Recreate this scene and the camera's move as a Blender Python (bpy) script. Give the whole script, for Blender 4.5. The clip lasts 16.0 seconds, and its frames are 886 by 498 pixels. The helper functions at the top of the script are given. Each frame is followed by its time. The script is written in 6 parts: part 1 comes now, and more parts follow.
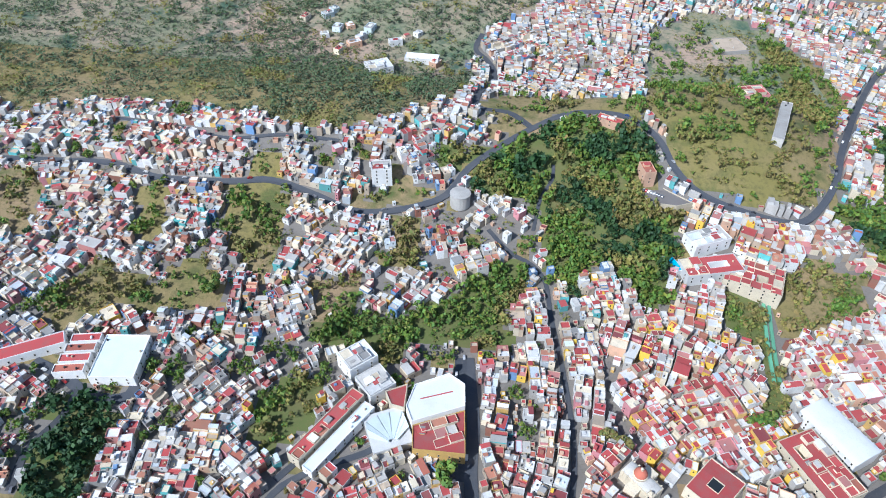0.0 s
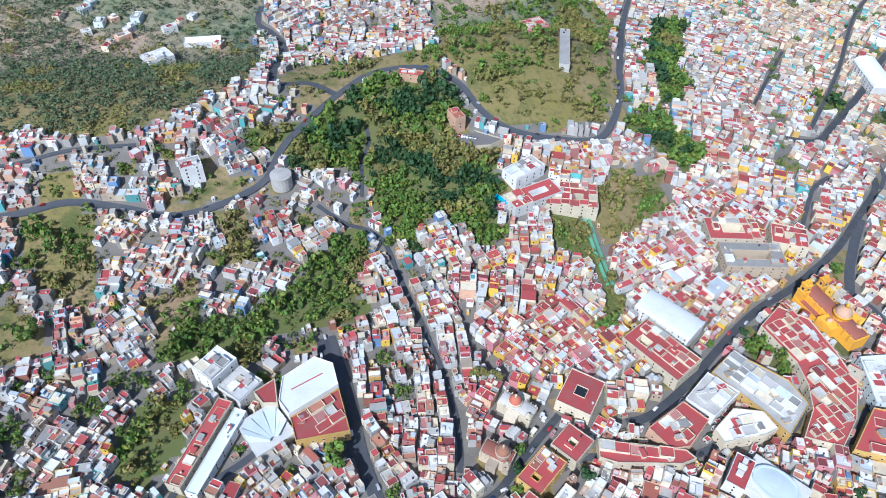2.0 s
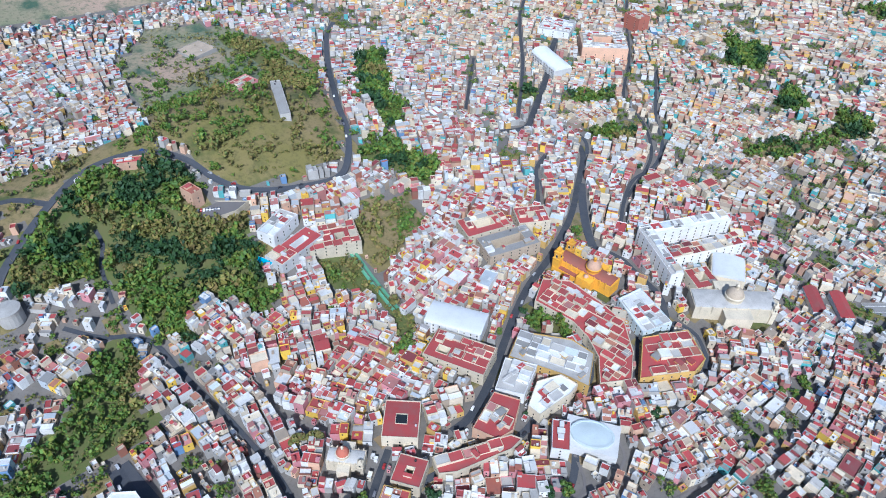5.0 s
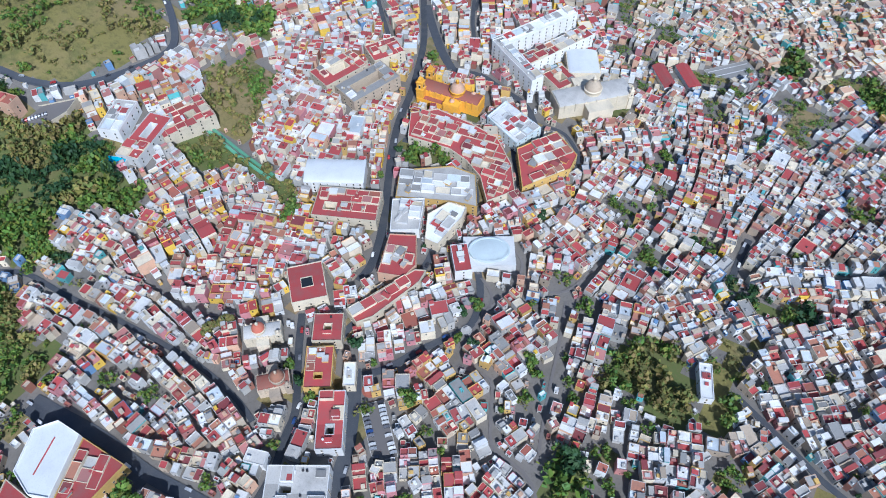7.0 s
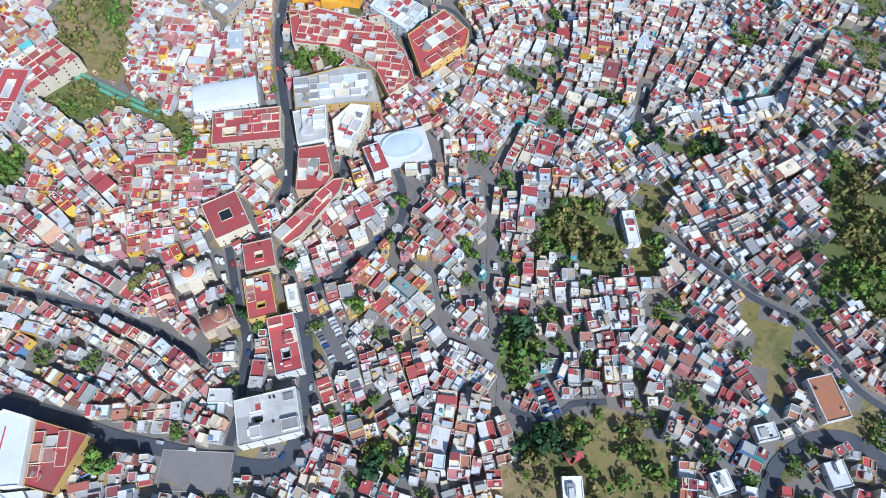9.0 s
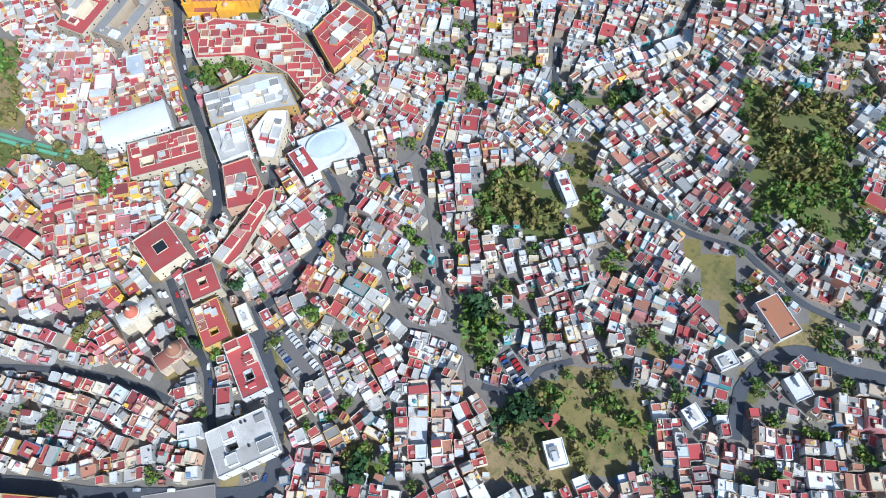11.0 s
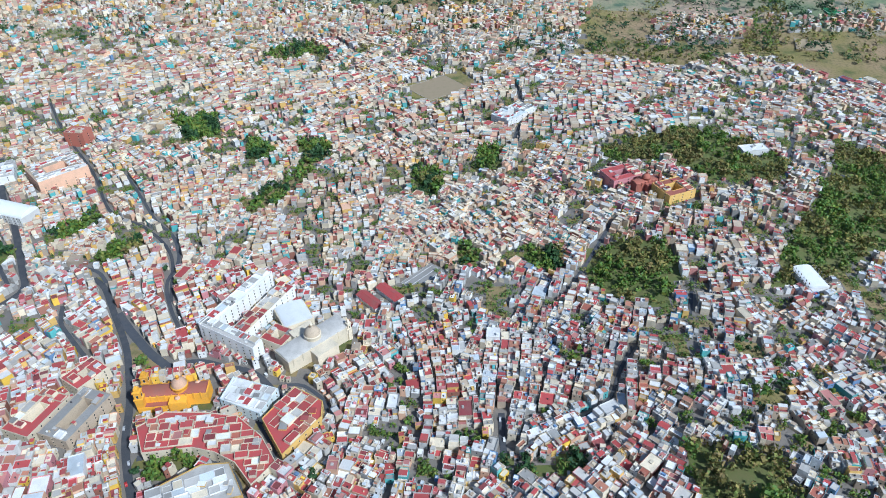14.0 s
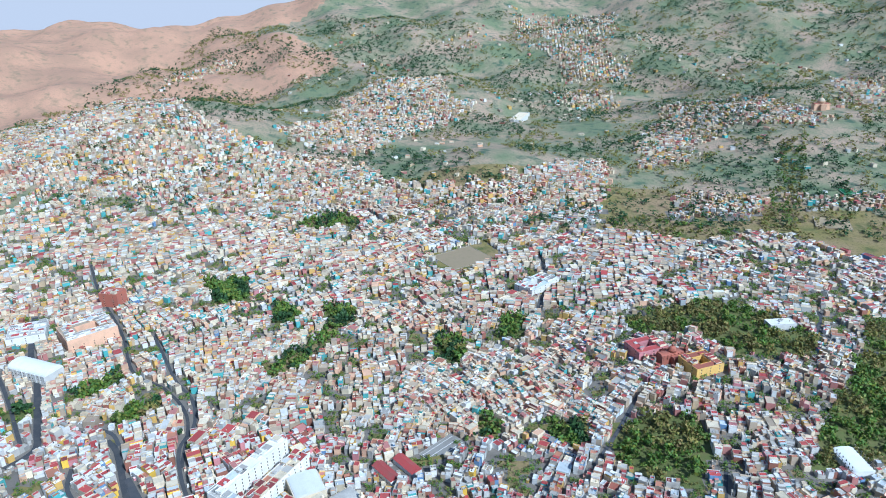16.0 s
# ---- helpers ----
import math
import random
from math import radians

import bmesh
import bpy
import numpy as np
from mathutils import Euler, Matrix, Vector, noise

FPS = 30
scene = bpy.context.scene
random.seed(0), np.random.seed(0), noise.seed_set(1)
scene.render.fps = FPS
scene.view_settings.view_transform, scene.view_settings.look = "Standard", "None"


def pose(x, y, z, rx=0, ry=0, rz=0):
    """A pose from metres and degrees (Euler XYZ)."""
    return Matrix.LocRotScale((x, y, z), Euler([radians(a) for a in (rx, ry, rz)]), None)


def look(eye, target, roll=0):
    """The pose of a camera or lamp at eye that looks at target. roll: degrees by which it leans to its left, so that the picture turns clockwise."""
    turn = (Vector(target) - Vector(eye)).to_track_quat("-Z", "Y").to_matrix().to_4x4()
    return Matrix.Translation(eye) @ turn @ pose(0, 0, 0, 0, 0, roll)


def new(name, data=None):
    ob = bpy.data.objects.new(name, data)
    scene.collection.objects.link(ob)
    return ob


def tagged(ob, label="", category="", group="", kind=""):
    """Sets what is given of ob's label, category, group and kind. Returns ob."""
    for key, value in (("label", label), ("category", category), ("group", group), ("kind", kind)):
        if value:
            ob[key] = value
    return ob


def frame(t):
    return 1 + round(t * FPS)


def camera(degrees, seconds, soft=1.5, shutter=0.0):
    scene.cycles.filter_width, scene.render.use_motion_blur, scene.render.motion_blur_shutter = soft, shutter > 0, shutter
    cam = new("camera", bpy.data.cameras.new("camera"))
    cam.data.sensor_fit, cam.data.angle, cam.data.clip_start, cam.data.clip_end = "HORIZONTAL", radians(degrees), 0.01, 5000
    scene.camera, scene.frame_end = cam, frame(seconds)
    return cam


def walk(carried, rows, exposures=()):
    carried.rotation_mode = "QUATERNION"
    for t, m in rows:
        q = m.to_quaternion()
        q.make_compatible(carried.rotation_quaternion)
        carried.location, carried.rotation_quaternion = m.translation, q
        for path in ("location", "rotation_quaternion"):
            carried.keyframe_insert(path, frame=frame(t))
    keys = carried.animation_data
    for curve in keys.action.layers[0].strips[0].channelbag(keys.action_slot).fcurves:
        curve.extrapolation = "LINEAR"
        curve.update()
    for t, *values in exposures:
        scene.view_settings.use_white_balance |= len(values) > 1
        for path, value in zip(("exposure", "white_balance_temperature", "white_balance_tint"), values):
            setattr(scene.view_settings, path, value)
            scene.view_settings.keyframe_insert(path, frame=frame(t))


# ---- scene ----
# Camera: a drone that hovers over a hill town, turns to its right, tips down and lifts its view to the horizon.
PATH = [
    (0, 26.33, -2.01, 392.78, 3.595, -42.623, 1.086),
    (0.5, 24.31, -1.21, 393.79, -1.785, -44.663, 1.427),
    (1, 21.97, -0.06, 393.90, -6.783, -45.481, 1.576),
    (1.5, 19.49, 0.43, 393.99, -11.592, -45.355, 1.754),
    (2, 17.96, 0.55, 394.39, -16.038, -45.203, 1.811),
    (2.5, 17.56, 0.74, 394.86, -20.405, -45.075, 1.825),
    (3, 18.29, 1.04, 394.93, -24.568, -44.478, 1.639),
    (3.5, 19.43, 1.20, 394.76, -28.532, -42.751, 1.294),
    (3.7, 19.84, 1.06, 394.61, -30.162, -42.176, 1.163),
    (5.8, 17.52, 2.45, 393.54, -47.507, -43.594, -0.061),
    (6, 17.81, 2.57, 393.55, -49.111, -45.604, -0.460),
    (6.5, 18.03, 3.41, 394.09, -52.659, -50.535, -0.909),
    (7, 17.68, 5.17, 394.21, -56.022, -54.177, -1.152),
    (7.5, 16.79, 7.44, 394.00, -59.263, -57.314, -1.253),
    (8, 15.92, 9.54, 393.73, -62.526, -60.240, -1.535),
    (8.5, 16.85, 11.12, 394.37, -65.683, -61.879, -1.819),
    (9, 16.62, 11.76, 394.87, -68.868, -63.132, -2.142),
    (9.2, 16.45, 11.92, 395.33, -69.957, -63.715, -2.311),
    (11.3, 22.41, 12.18, 396.92, -79.920, -64.731, -3.524),
    (11.5, 22.66, 11.69, 397.63, -80.589, -62.474, -3.463),
    (12, 23.54, 9.51, 398.54, -82.186, -56.291, -3.365),
    (12.5, 24.05, 7.10, 399.62, -83.388, -50.303, -3.302),
    (13, 23.90, 5.57, 401.97, -84.348, -44.845, -2.778),
    (13.5, 22.52, 5.71, 404.98, -85.315, -40.019, -2.101),
    (14, 21.12, 5.86, 407.32, -86.224, -35.787, -1.587),
    (14.5, 20.59, 5.65, 408.01, -86.234, -32.008, -1.410),
    (15, 20.70, 4.77, 407.63, -84.657, -28.599, -1.351),
    (15.5, 21.21, 3.53, 407.13, -84.350, -25.309, -1.343),
    (16, 21.03, 1.88, 406.67, -84.201, -22.039, -1.332),
]
cam = camera(64.68, 16.0, soft=1.0)
walk(cam, [(t, pose(x, y, z, 90 + tip, 0, yaw) @ pose(0, 0, 0, 0, 0, roll)) for t, x, y, z, yaw, tip, roll in PATH],
     exposures=[(0, 0.22, 5450, 8), (3.5, 0.04, 5250, 9), (7, -0.1, 5200, 9), (9, 0.07, 5300, 8), (11.3, 0.22, 5450, 6), (12.5, 0.06, 5550, 6), (13.5, -0.04, 5400, 5), (14.5, 0.0, 5250, 4), (16, 0.05, 5050, 2)])

# ---- light ----
SUN_RISE, SUN_TURN = radians(43), radians(222)
world = bpy.data.worlds.new("sky")
scene.world = world
world.use_nodes = True
sky = world.node_tree.nodes.new("ShaderNodeTexSky")
sky.sky_type, sky.sun_disc, sky.sun_elevation, sky.sun_rotation = "NISHITA", False, SUN_RISE, SUN_TURN
sky.air_density, sky.dust_density = 1.0, 1.0
world.node_tree.links.new(sky.outputs[0], world.node_tree.nodes["Background"].inputs[0])
world.node_tree.nodes["Background"].inputs[1].default_value = 0.105
lamp = bpy.data.lights.new("sun", "SUN")
lamp.energy, lamp.angle, lamp.color = 4.9, radians(1.5), (1.0, 0.96, 0.90)
sun = new("sun", lamp)
sun.matrix_world = look(Vector((math.sin(SUN_TURN) * math.cos(SUN_RISE), math.cos(SUN_TURN) * math.cos(SUN_RISE), math.sin(SUN_RISE))) * 900, (0, 0, 0))


# ---- the lie of the land ----
def bump(x, y, cx, cy, sx, sy, a):
    return a * np.exp(-((x - cx) / sx) ** 2 - ((y - cy) / sy) ** 2)


def ramp(v, a, b):
    s = np.clip((v - a) / (b - a), 0, 1)
    return s * s * (3 - 2 * s)


def height(x, y):
    """Height of the ground: a valley town between hills, with mountains all round."""
    x, y = np.asarray(x, float), np.asarray(y, float)
    z = bump(x, y, 250, 590, 190, 130, 62) + bump(x, y, -120, 560, 230, 120, 46)
    z += bump(x, y, 300, -190, 170, 110, 22) - bump(x, y, 90, 720, 300, 70, 20)
    z += bump(x, y, 780, -260, 260, 200, 25) + 60 * ramp(x, 900, 2000)
    z += bump(x, y, 1750, 900, 420, 420, 130) + bump(x, y, 1560, 30, 190, 200, 55)
    z += bump(x, y, 2450, 330, 330, 300, 90) + bump(x, y, 2100, -800, 500, 330, 70)
    z += 130 * ramp(y, 760, 1500) * (1 - ramp(x, 500, 1100))
    far = np.hypot(x - 100, y)
    turn = np.arctan2(y, x)
    crest = 300 + 200 * ramp(-turn, -0.55, 0.25) + 35 * np.sin(9 * turn) + 18 * np.sin(23 * turn + 1)
    z += crest * ramp(far, 2100, 4300) - 40 * ramp(far, 4300, 4900)
    fold = np.sin(x / 170 + 1.3 * np.sin(y / 260)) * np.sin(y / 210 + 0.9 * np.sin(x / 330))
    z += fold * (1.5 + 45 * ramp(far, 1800, 3600) + 14 * ramp(y, 750, 1100) * (1 - ramp(x, 500, 1100)))
    z += (8 * np.sin(x / 61 + y / 83) + 9 * np.sin(y / 47 - x / 120)) * ramp(far, 1700, 2600)
    return z - 0.0524 * x


def inside(poly, x, y):
    """Which of the points lie in the polygon."""
    x, y = np.asarray(x, float), np.asarray(y, float)
    hit = np.zeros(x.shape, bool)
    for (ax, ay), (bx, by) in zip(poly, poly[1:] + poly[:1]):
        if ay != by:
            hit ^= ((ay > y) != (by > y)) & (x < (bx - ax) * (y - ay) / (by - ay) + ax)
    return hit


# ---- materials ----
def material(name, colours, rough=0.85, metal=0.0, stain=0.25, grain=0.35, size=1.0, bump_by=0.25, dirt=(0.16, 0.14, 0.12)):
    """Paint, plaster or sheet: one colour of the list for each piece, with broad stains, fine grain and relief."""
    m = bpy.data.materials.new(name)
    m.use_nodes = True
    n, link = m.node_tree.nodes, m.node_tree.links.new
    b = n["Principled BSDF"]
    b.inputs["Roughness"].default_value, b.inputs["Metallic"].default_value = rough, metal
    geo, info, add = n.new("ShaderNodeNewGeometry"), n.new("ShaderNodeObjectInfo"), n.new("ShaderNodeMath")
    fract, pick = n.new("ShaderNodeMath"), n.new("ShaderNodeValToRGB")
    add.operation, fract.operation = "ADD", "FRACT"
    link(geo.outputs["Random Per Island"], add.inputs[0])
    link(info.outputs["Random"], add.inputs[1])
    link(add.outputs[0], fract.inputs[0])
    link(fract.outputs[0], pick.inputs[0])
    pick.color_ramp.interpolation = "CONSTANT"
    while len(pick.color_ramp.elements) < max(2, len(colours)):
        pick.color_ramp.elements.new(0.5)
    for k, e in enumerate(pick.color_ramp.elements):
        e.position, e.color = k / max(2, len(colours)), (*colours[k % len(colours)], 1)
    last = pick.outputs[0]
    # A slight shift of lightness from piece to piece.
    tone = n.new("ShaderNodeHueSaturation")
    wide = n.new("ShaderNodeMapRange")
    twice, frac2 = n.new("ShaderNodeMath"), n.new("ShaderNodeMath")
    twice.operation, frac2.operation = "MULTIPLY", "FRACT"
    twice.inputs[1].default_value = 37.0
    link(fract.outputs[0], twice.inputs[0])
    link(twice.outputs[0], frac2.inputs[0])
    link(frac2.outputs[0], wide.inputs[0])
    wide.inputs["To Min"].default_value, wide.inputs["To Max"].default_value = 0.72, 1.12
    link(wide.outputs[0], tone.inputs["Value"])
    link(last, tone.inputs["Color"])
    last = tone.outputs[0]
    for scale, amount, lo, hi in ((0.12 / size, stain, 0.45, 0.75), (1.3 / size, grain, 0.5, 0.8)):
        noise_tex, span, mix = n.new("ShaderNodeTexNoise"), n.new("ShaderNodeMapRange"), n.new("ShaderNodeMix")
        noise_tex.inputs["Scale"].default_value, noise_tex.inputs["Detail"].default_value = scale, 5
        link(geo.outputs["Position"], noise_tex.inputs["Vector"])
        link(noise_tex.outputs[0], span.inputs[0])
        span.inputs["From Min"].default_value, span.inputs["From Max"].default_value, span.inputs["To Max"].default_value = lo, hi, amount
        mix.data_type = "RGBA"
        link(span.outputs[0], mix.inputs["Factor"])
        link(last, mix.inputs["A"])
        mix.inputs["B"].default_value = (*dirt, 1)
        last = mix.outputs["Result"]
    link(last, b.inputs["Base Color"])
    relief = n.new("ShaderNodeBump")
    relief.inputs["Strength"].default_value, relief.inputs["Distance"].default_value = bump_by, 0.3
    link(noise_tex.outputs[0], relief.inputs["Height"])
    link(relief.outputs[0], b.inputs["Normal"])
    return m


RED, BRICK, GREY, PALE, WHITE = (0.42, 0.065, 0.065), (0.38, 0.12, 0.08), (0.30, 0.29, 0.275), (0.50, 0.475, 0.44), (0.74, 0.73, 0.71)
MIST = (0.60, 0.65, 0.69)
ROSE, CLAY, MAROON, ASH = (0.48, 0.20, 0.18), (0.44, 0.19, 0.12), (0.24, 0.05, 0.055), (0.20, 0.195, 0.19)
CREAM, OCHRE, PINK, PEACH, TEAL = (0.72, 0.62, 0.46), (0.66, 0.42, 0.12), (0.62, 0.26, 0.28), (0.68, 0.42, 0.28), (0.12, 0.42, 0.42)
BLUE, LIME, TAN, RUST, YELLOW = (0.16, 0.28, 0.48), (0.42, 0.55, 0.16), (0.48, 0.38, 0.28), (0.30, 0.12, 0.08), (0.80, 0.52, 0.06)
M_WALL_CORE = material("old_town_plaster", [CREAM, WHITE, PEACH, CREAM, WHITE, PALE, PINK, WHITE, TAN, CREAM, PALE, RUST, WHITE, OCHRE, CREAM, YELLOW, PALE], stain=0.3)
M_WALL_EDGE = material("hillside_plaster", [WHITE, PALE, CREAM, TAN, WHITE, PALE, PEACH, CREAM, GREY, CREAM, TAN, WHITE, MIST, PINK, PALE, TEAL, WHITE, GREY, CREAM, PEACH, PALE, ROSE, BLUE, TAN, WHITE, OCHRE, PALE, RUST], stain=0.4)
M_ROOF_CORE = material("old_town_roof", [RED, CLAY, WHITE, RED, ROSE, PALE, RED, WHITE, MAROON, CREAM, RED, WHITE, RED, PALE, MIST, RED, ROSE, WHITE, RED, CREAM], stain=0.25, grain=0.28)
M_ROOF_EDGE = material("hillside_roof", [PALE, WHITE, RED, CREAM, GREY, ROSE, WHITE, RED, PALE, MIST, CLAY, WHITE, TAN, RED, PALE, MAROON, WHITE, CREAM, GREY, RED, PALE, WHITE, CLAY, BRICK, CREAM, PALE, MIST, TAN, RED, WHITE], stain=0.32, grain=0.3)
M_WALL_FAR = material("distant_plaster", [CREAM, TAN, CREAM, PEACH, WHITE, TAN, CREAM, PALE, (0.58, 0.44, 0.28), OCHRE, CREAM, TAN, ROSE, PEACH, TEAL, WHITE, RUST], stain=0.25)
M_ROOF_FAR = material("distant_roof", [CREAM, TAN, CREAM, WHITE, CREAM, TAN, CLAY, PALE, (0.58, 0.46, 0.32), PEACH, GREY, TAN, ROSE, WHITE, RED, CREAM], stain=0.3)
M_TERRACE = material("red_roof_terraces", [RED, ROSE, RED, BRICK, RED, PALE, RED, CLAY, RED, MAROON, WHITE, RED, CREAM], stain=0.3, grain=0.35)
M_TERRACE_PALE = material("pale_roof_terraces", [PALE, WHITE, MIST, WHITE, PALE, GREY, WHITE, CREAM, RED], stain=0.3, grain=0.35)
M_RED = material("red_roof_coating", [RED], stain=0.35, grain=0.4)
M_BRICK = material("brick_red_paint", [BRICK], stain=0.3)
M_WHITE = material("white_plaster", [WHITE], stain=0.18, grain=0.2)
M_CREAM = material("cream_plaster", [CREAM], stain=0.25)
M_OCHRE = material("ochre_plaster", [OCHRE], stain=0.25)
M_YELLOW = material("deep_yellow_plaster", [(0.85, 0.42, 0.03)], stain=0.2)
M_PEACH = material("peach_plaster", [PEACH], stain=0.25)
M_PINK = material("pink_plaster", [PINK], stain=0.25)
M_TEAL = material("teal_plaster", [TEAL], stain=0.2)
M_GREY = material("bare_concrete", [GREY], stain=0.4, grain=0.5)
M_PALE = material("pale_concrete", [PALE], stain=0.35, grain=0.4)
M_TAN = material("tan_stone", [TAN, (0.55, 0.44, 0.32)], stain=0.35, grain=0.5)
M_SHEET = material("white_sheet_roofing", [(0.86, 0.87, 0.87)], rough=0.8, stain=0.12, grain=0.15)
M_AQUA = material("pale_blue_sheet_roofing", [(0.66, 0.74, 0.75)], rough=0.7, stain=0.12, grain=0.15)
M_GLASS = material("dark_window_glass", [(0.03, 0.035, 0.04)], rough=0.15, stain=0.0, grain=0.0, bump_by=0.0)
M_ASPHALT = material("asphalt", [(0.06, 0.066, 0.08)], rough=0.9, stain=0.4, grain=0.4, dirt=(0.12, 0.115, 0.11))
M_PAVING = material("stone_paving", [(0.20, 0.18, 0.17)], stain=0.4, grain=0.5)
M_KERB = material("kerb_stone", [(0.40, 0.38, 0.35)], stain=0.3)
M_TANK = material("water_tank_plastic", [(0.03, 0.03, 0.035), (0.55, 0.45, 0.30), WHITE], rough=0.5, stain=0.1, grain=0.1)
M_POOL = material("turquoise_pool_water", [(0.03, 0.42, 0.60)], rough=0.1, stain=0.0, grain=0.0, bump_by=0.05)
M_STEEL = material("green_painted_steel", [(0.16, 0.42, 0.26)], rough=0.5, stain=0.2)
M_GRASS = material("garden_lawn", [(0.14, 0.17, 0.045)], stain=0.6, grain=0.6, size=2, dirt=(0.17, 0.13, 0.06))
M_PITCH = material("football_turf", [(0.03, 0.22, 0.08)], stain=0.15, grain=0.2)
M_DUST = material("dry_earth", [(0.40, 0.31, 0.20)], stain=0.4, grain=0.4, dirt=(0.22, 0.19, 0.09))
M_BARK = material("bark", [(0.10, 0.07, 0.05)], grain=0.5)
M_LEAF = material("green_leaves", [(0.11, 0.21, 0.028), (0.15, 0.24, 0.03), (0.08, 0.17, 0.028), (0.20, 0.23, 0.032)], rough=0.7, stain=0.4, grain=0.4, size=3, dirt=(0.05, 0.055, 0.015))
M_LEAF_DRY = material("olive_dry_leaves", [(0.25, 0.23, 0.05), (0.19, 0.21, 0.045), (0.28, 0.21, 0.07), (0.15, 0.20, 0.042), (0.26, 0.22, 0.055)], rough=0.8, stain=0.5, grain=0.4, size=4, dirt=(0.10, 0.07, 0.035))
# Paler, greyer leaves for the mountains, with haze mixed into their colour.
M_LEAF_HAZED = material("hazed_grey_green_scrub", [(0.09, 0.15, 0.06), (0.12, 0.165, 0.065), (0.07, 0.125, 0.06), (0.16, 0.155, 0.08)], rough=0.8, stain=0.4, grain=0.4, size=4, dirt=(0.09, 0.08, 0.05))
M_LEAF_DARK = material("dark_green_leaves", [(0.025, 0.075, 0.025), (0.032, 0.085, 0.022), (0.042, 0.10, 0.024)], rough=0.7, stain=0.4, grain=0.4, size=3, dirt=(0.02, 0.03, 0.015))
M_CAR = material("car_paint", [WHITE, (0.05, 0.05, 0.06), (0.4, 0.41, 0.43), (0.35, 0.03, 0.03), WHITE, (0.04, 0.08, 0.22), (0.18, 0.18, 0.2)], rough=0.3, stain=0.0, grain=0.0, bump_by=0)
M_TYRE = material("tyre_rubber", [(0.02, 0.02, 0.02)], stain=0, grain=0)


def land_material(name, earth, grass, thicket, tuft, cover=0.62):
    """Dry soil and scrub: broad patches of olive grass, brown earth and darker thicket."""
    m = bpy.data.materials.new(name)
    m.use_nodes = True
    n, link = m.node_tree.nodes, m.node_tree.links.new
    b, geo = n["Principled BSDF"], n.new("ShaderNodeNewGeometry")
    b.inputs["Roughness"].default_value = 0.95
    last = None
    for scale, lo, hi, ramp_cols in ((0.006, cover - 0.22, cover, (earth, grass)), (0.028, 0.52, 0.66, (None, thicket)), (0.22, 0.5, 0.7, (None, tuft))):
        tex, span, mix = n.new("ShaderNodeTexNoise"), n.new("ShaderNodeMapRange"), n.new("ShaderNodeMix")
        tex.inputs["Scale"].default_value, tex.inputs["Detail"].default_value, tex.inputs["Roughness"].default_value = scale, 8, 0.62
        link(geo.outputs["Position"], tex.inputs["Vector"])
        link(tex.outputs[0], span.inputs[0])
        span.inputs["From Min"].default_value, span.inputs["From Max"].default_value = lo, hi
        mix.data_type = "RGBA"
        link(span.outputs[0], mix.inputs["Factor"])
        if last is None:
            mix.inputs["A"].default_value = (*ramp_cols[0], 1)
        else:
            link(last, mix.inputs["A"])
        mix.inputs["B"].default_value = (*ramp_cols[1], 1)
        last = mix.outputs["Result"]
    link(last, b.inputs["Base Color"])
    relief = n.new("ShaderNodeBump")
    relief.inputs["Strength"].default_value, relief.inputs["Distance"].default_value = 0.6, 1.5
    link(tex.outputs[0], relief.inputs["Height"])
    link(relief.outputs[0], b.inputs["Normal"])
    return m


M_LAND = land_material("hillside_soil", (0.30, 0.21, 0.12), (0.21, 0.18, 0.055), (0.09, 0.11, 0.03), (0.12, 0.11, 0.04))
# Earth paler and greens bluer than nearby soil: distance haze put into the colour.
M_SLOPE_HAZED = land_material("hazed_mountain_scrub", (0.42, 0.30, 0.22), (0.17, 0.205, 0.11), (0.06, 0.11, 0.07), (0.12, 0.145, 0.085), 0.60)
# Reddish bare earth, lightened in its colour to stand in for haze.
M_BARE_HAZED = land_material("hazed_bare_mountain_earth", (0.50, 0.29, 0.19), (0.40, 0.24, 0.16), (0.25, 0.19, 0.12), (0.32, 0.21, 0.14), 0.62)
M_YARD = material("packed_earth_and_concrete", [(0.24, 0.215, 0.19)], stain=0.5, grain=0.5, size=2, dirt=(0.10, 0.09, 0.07))


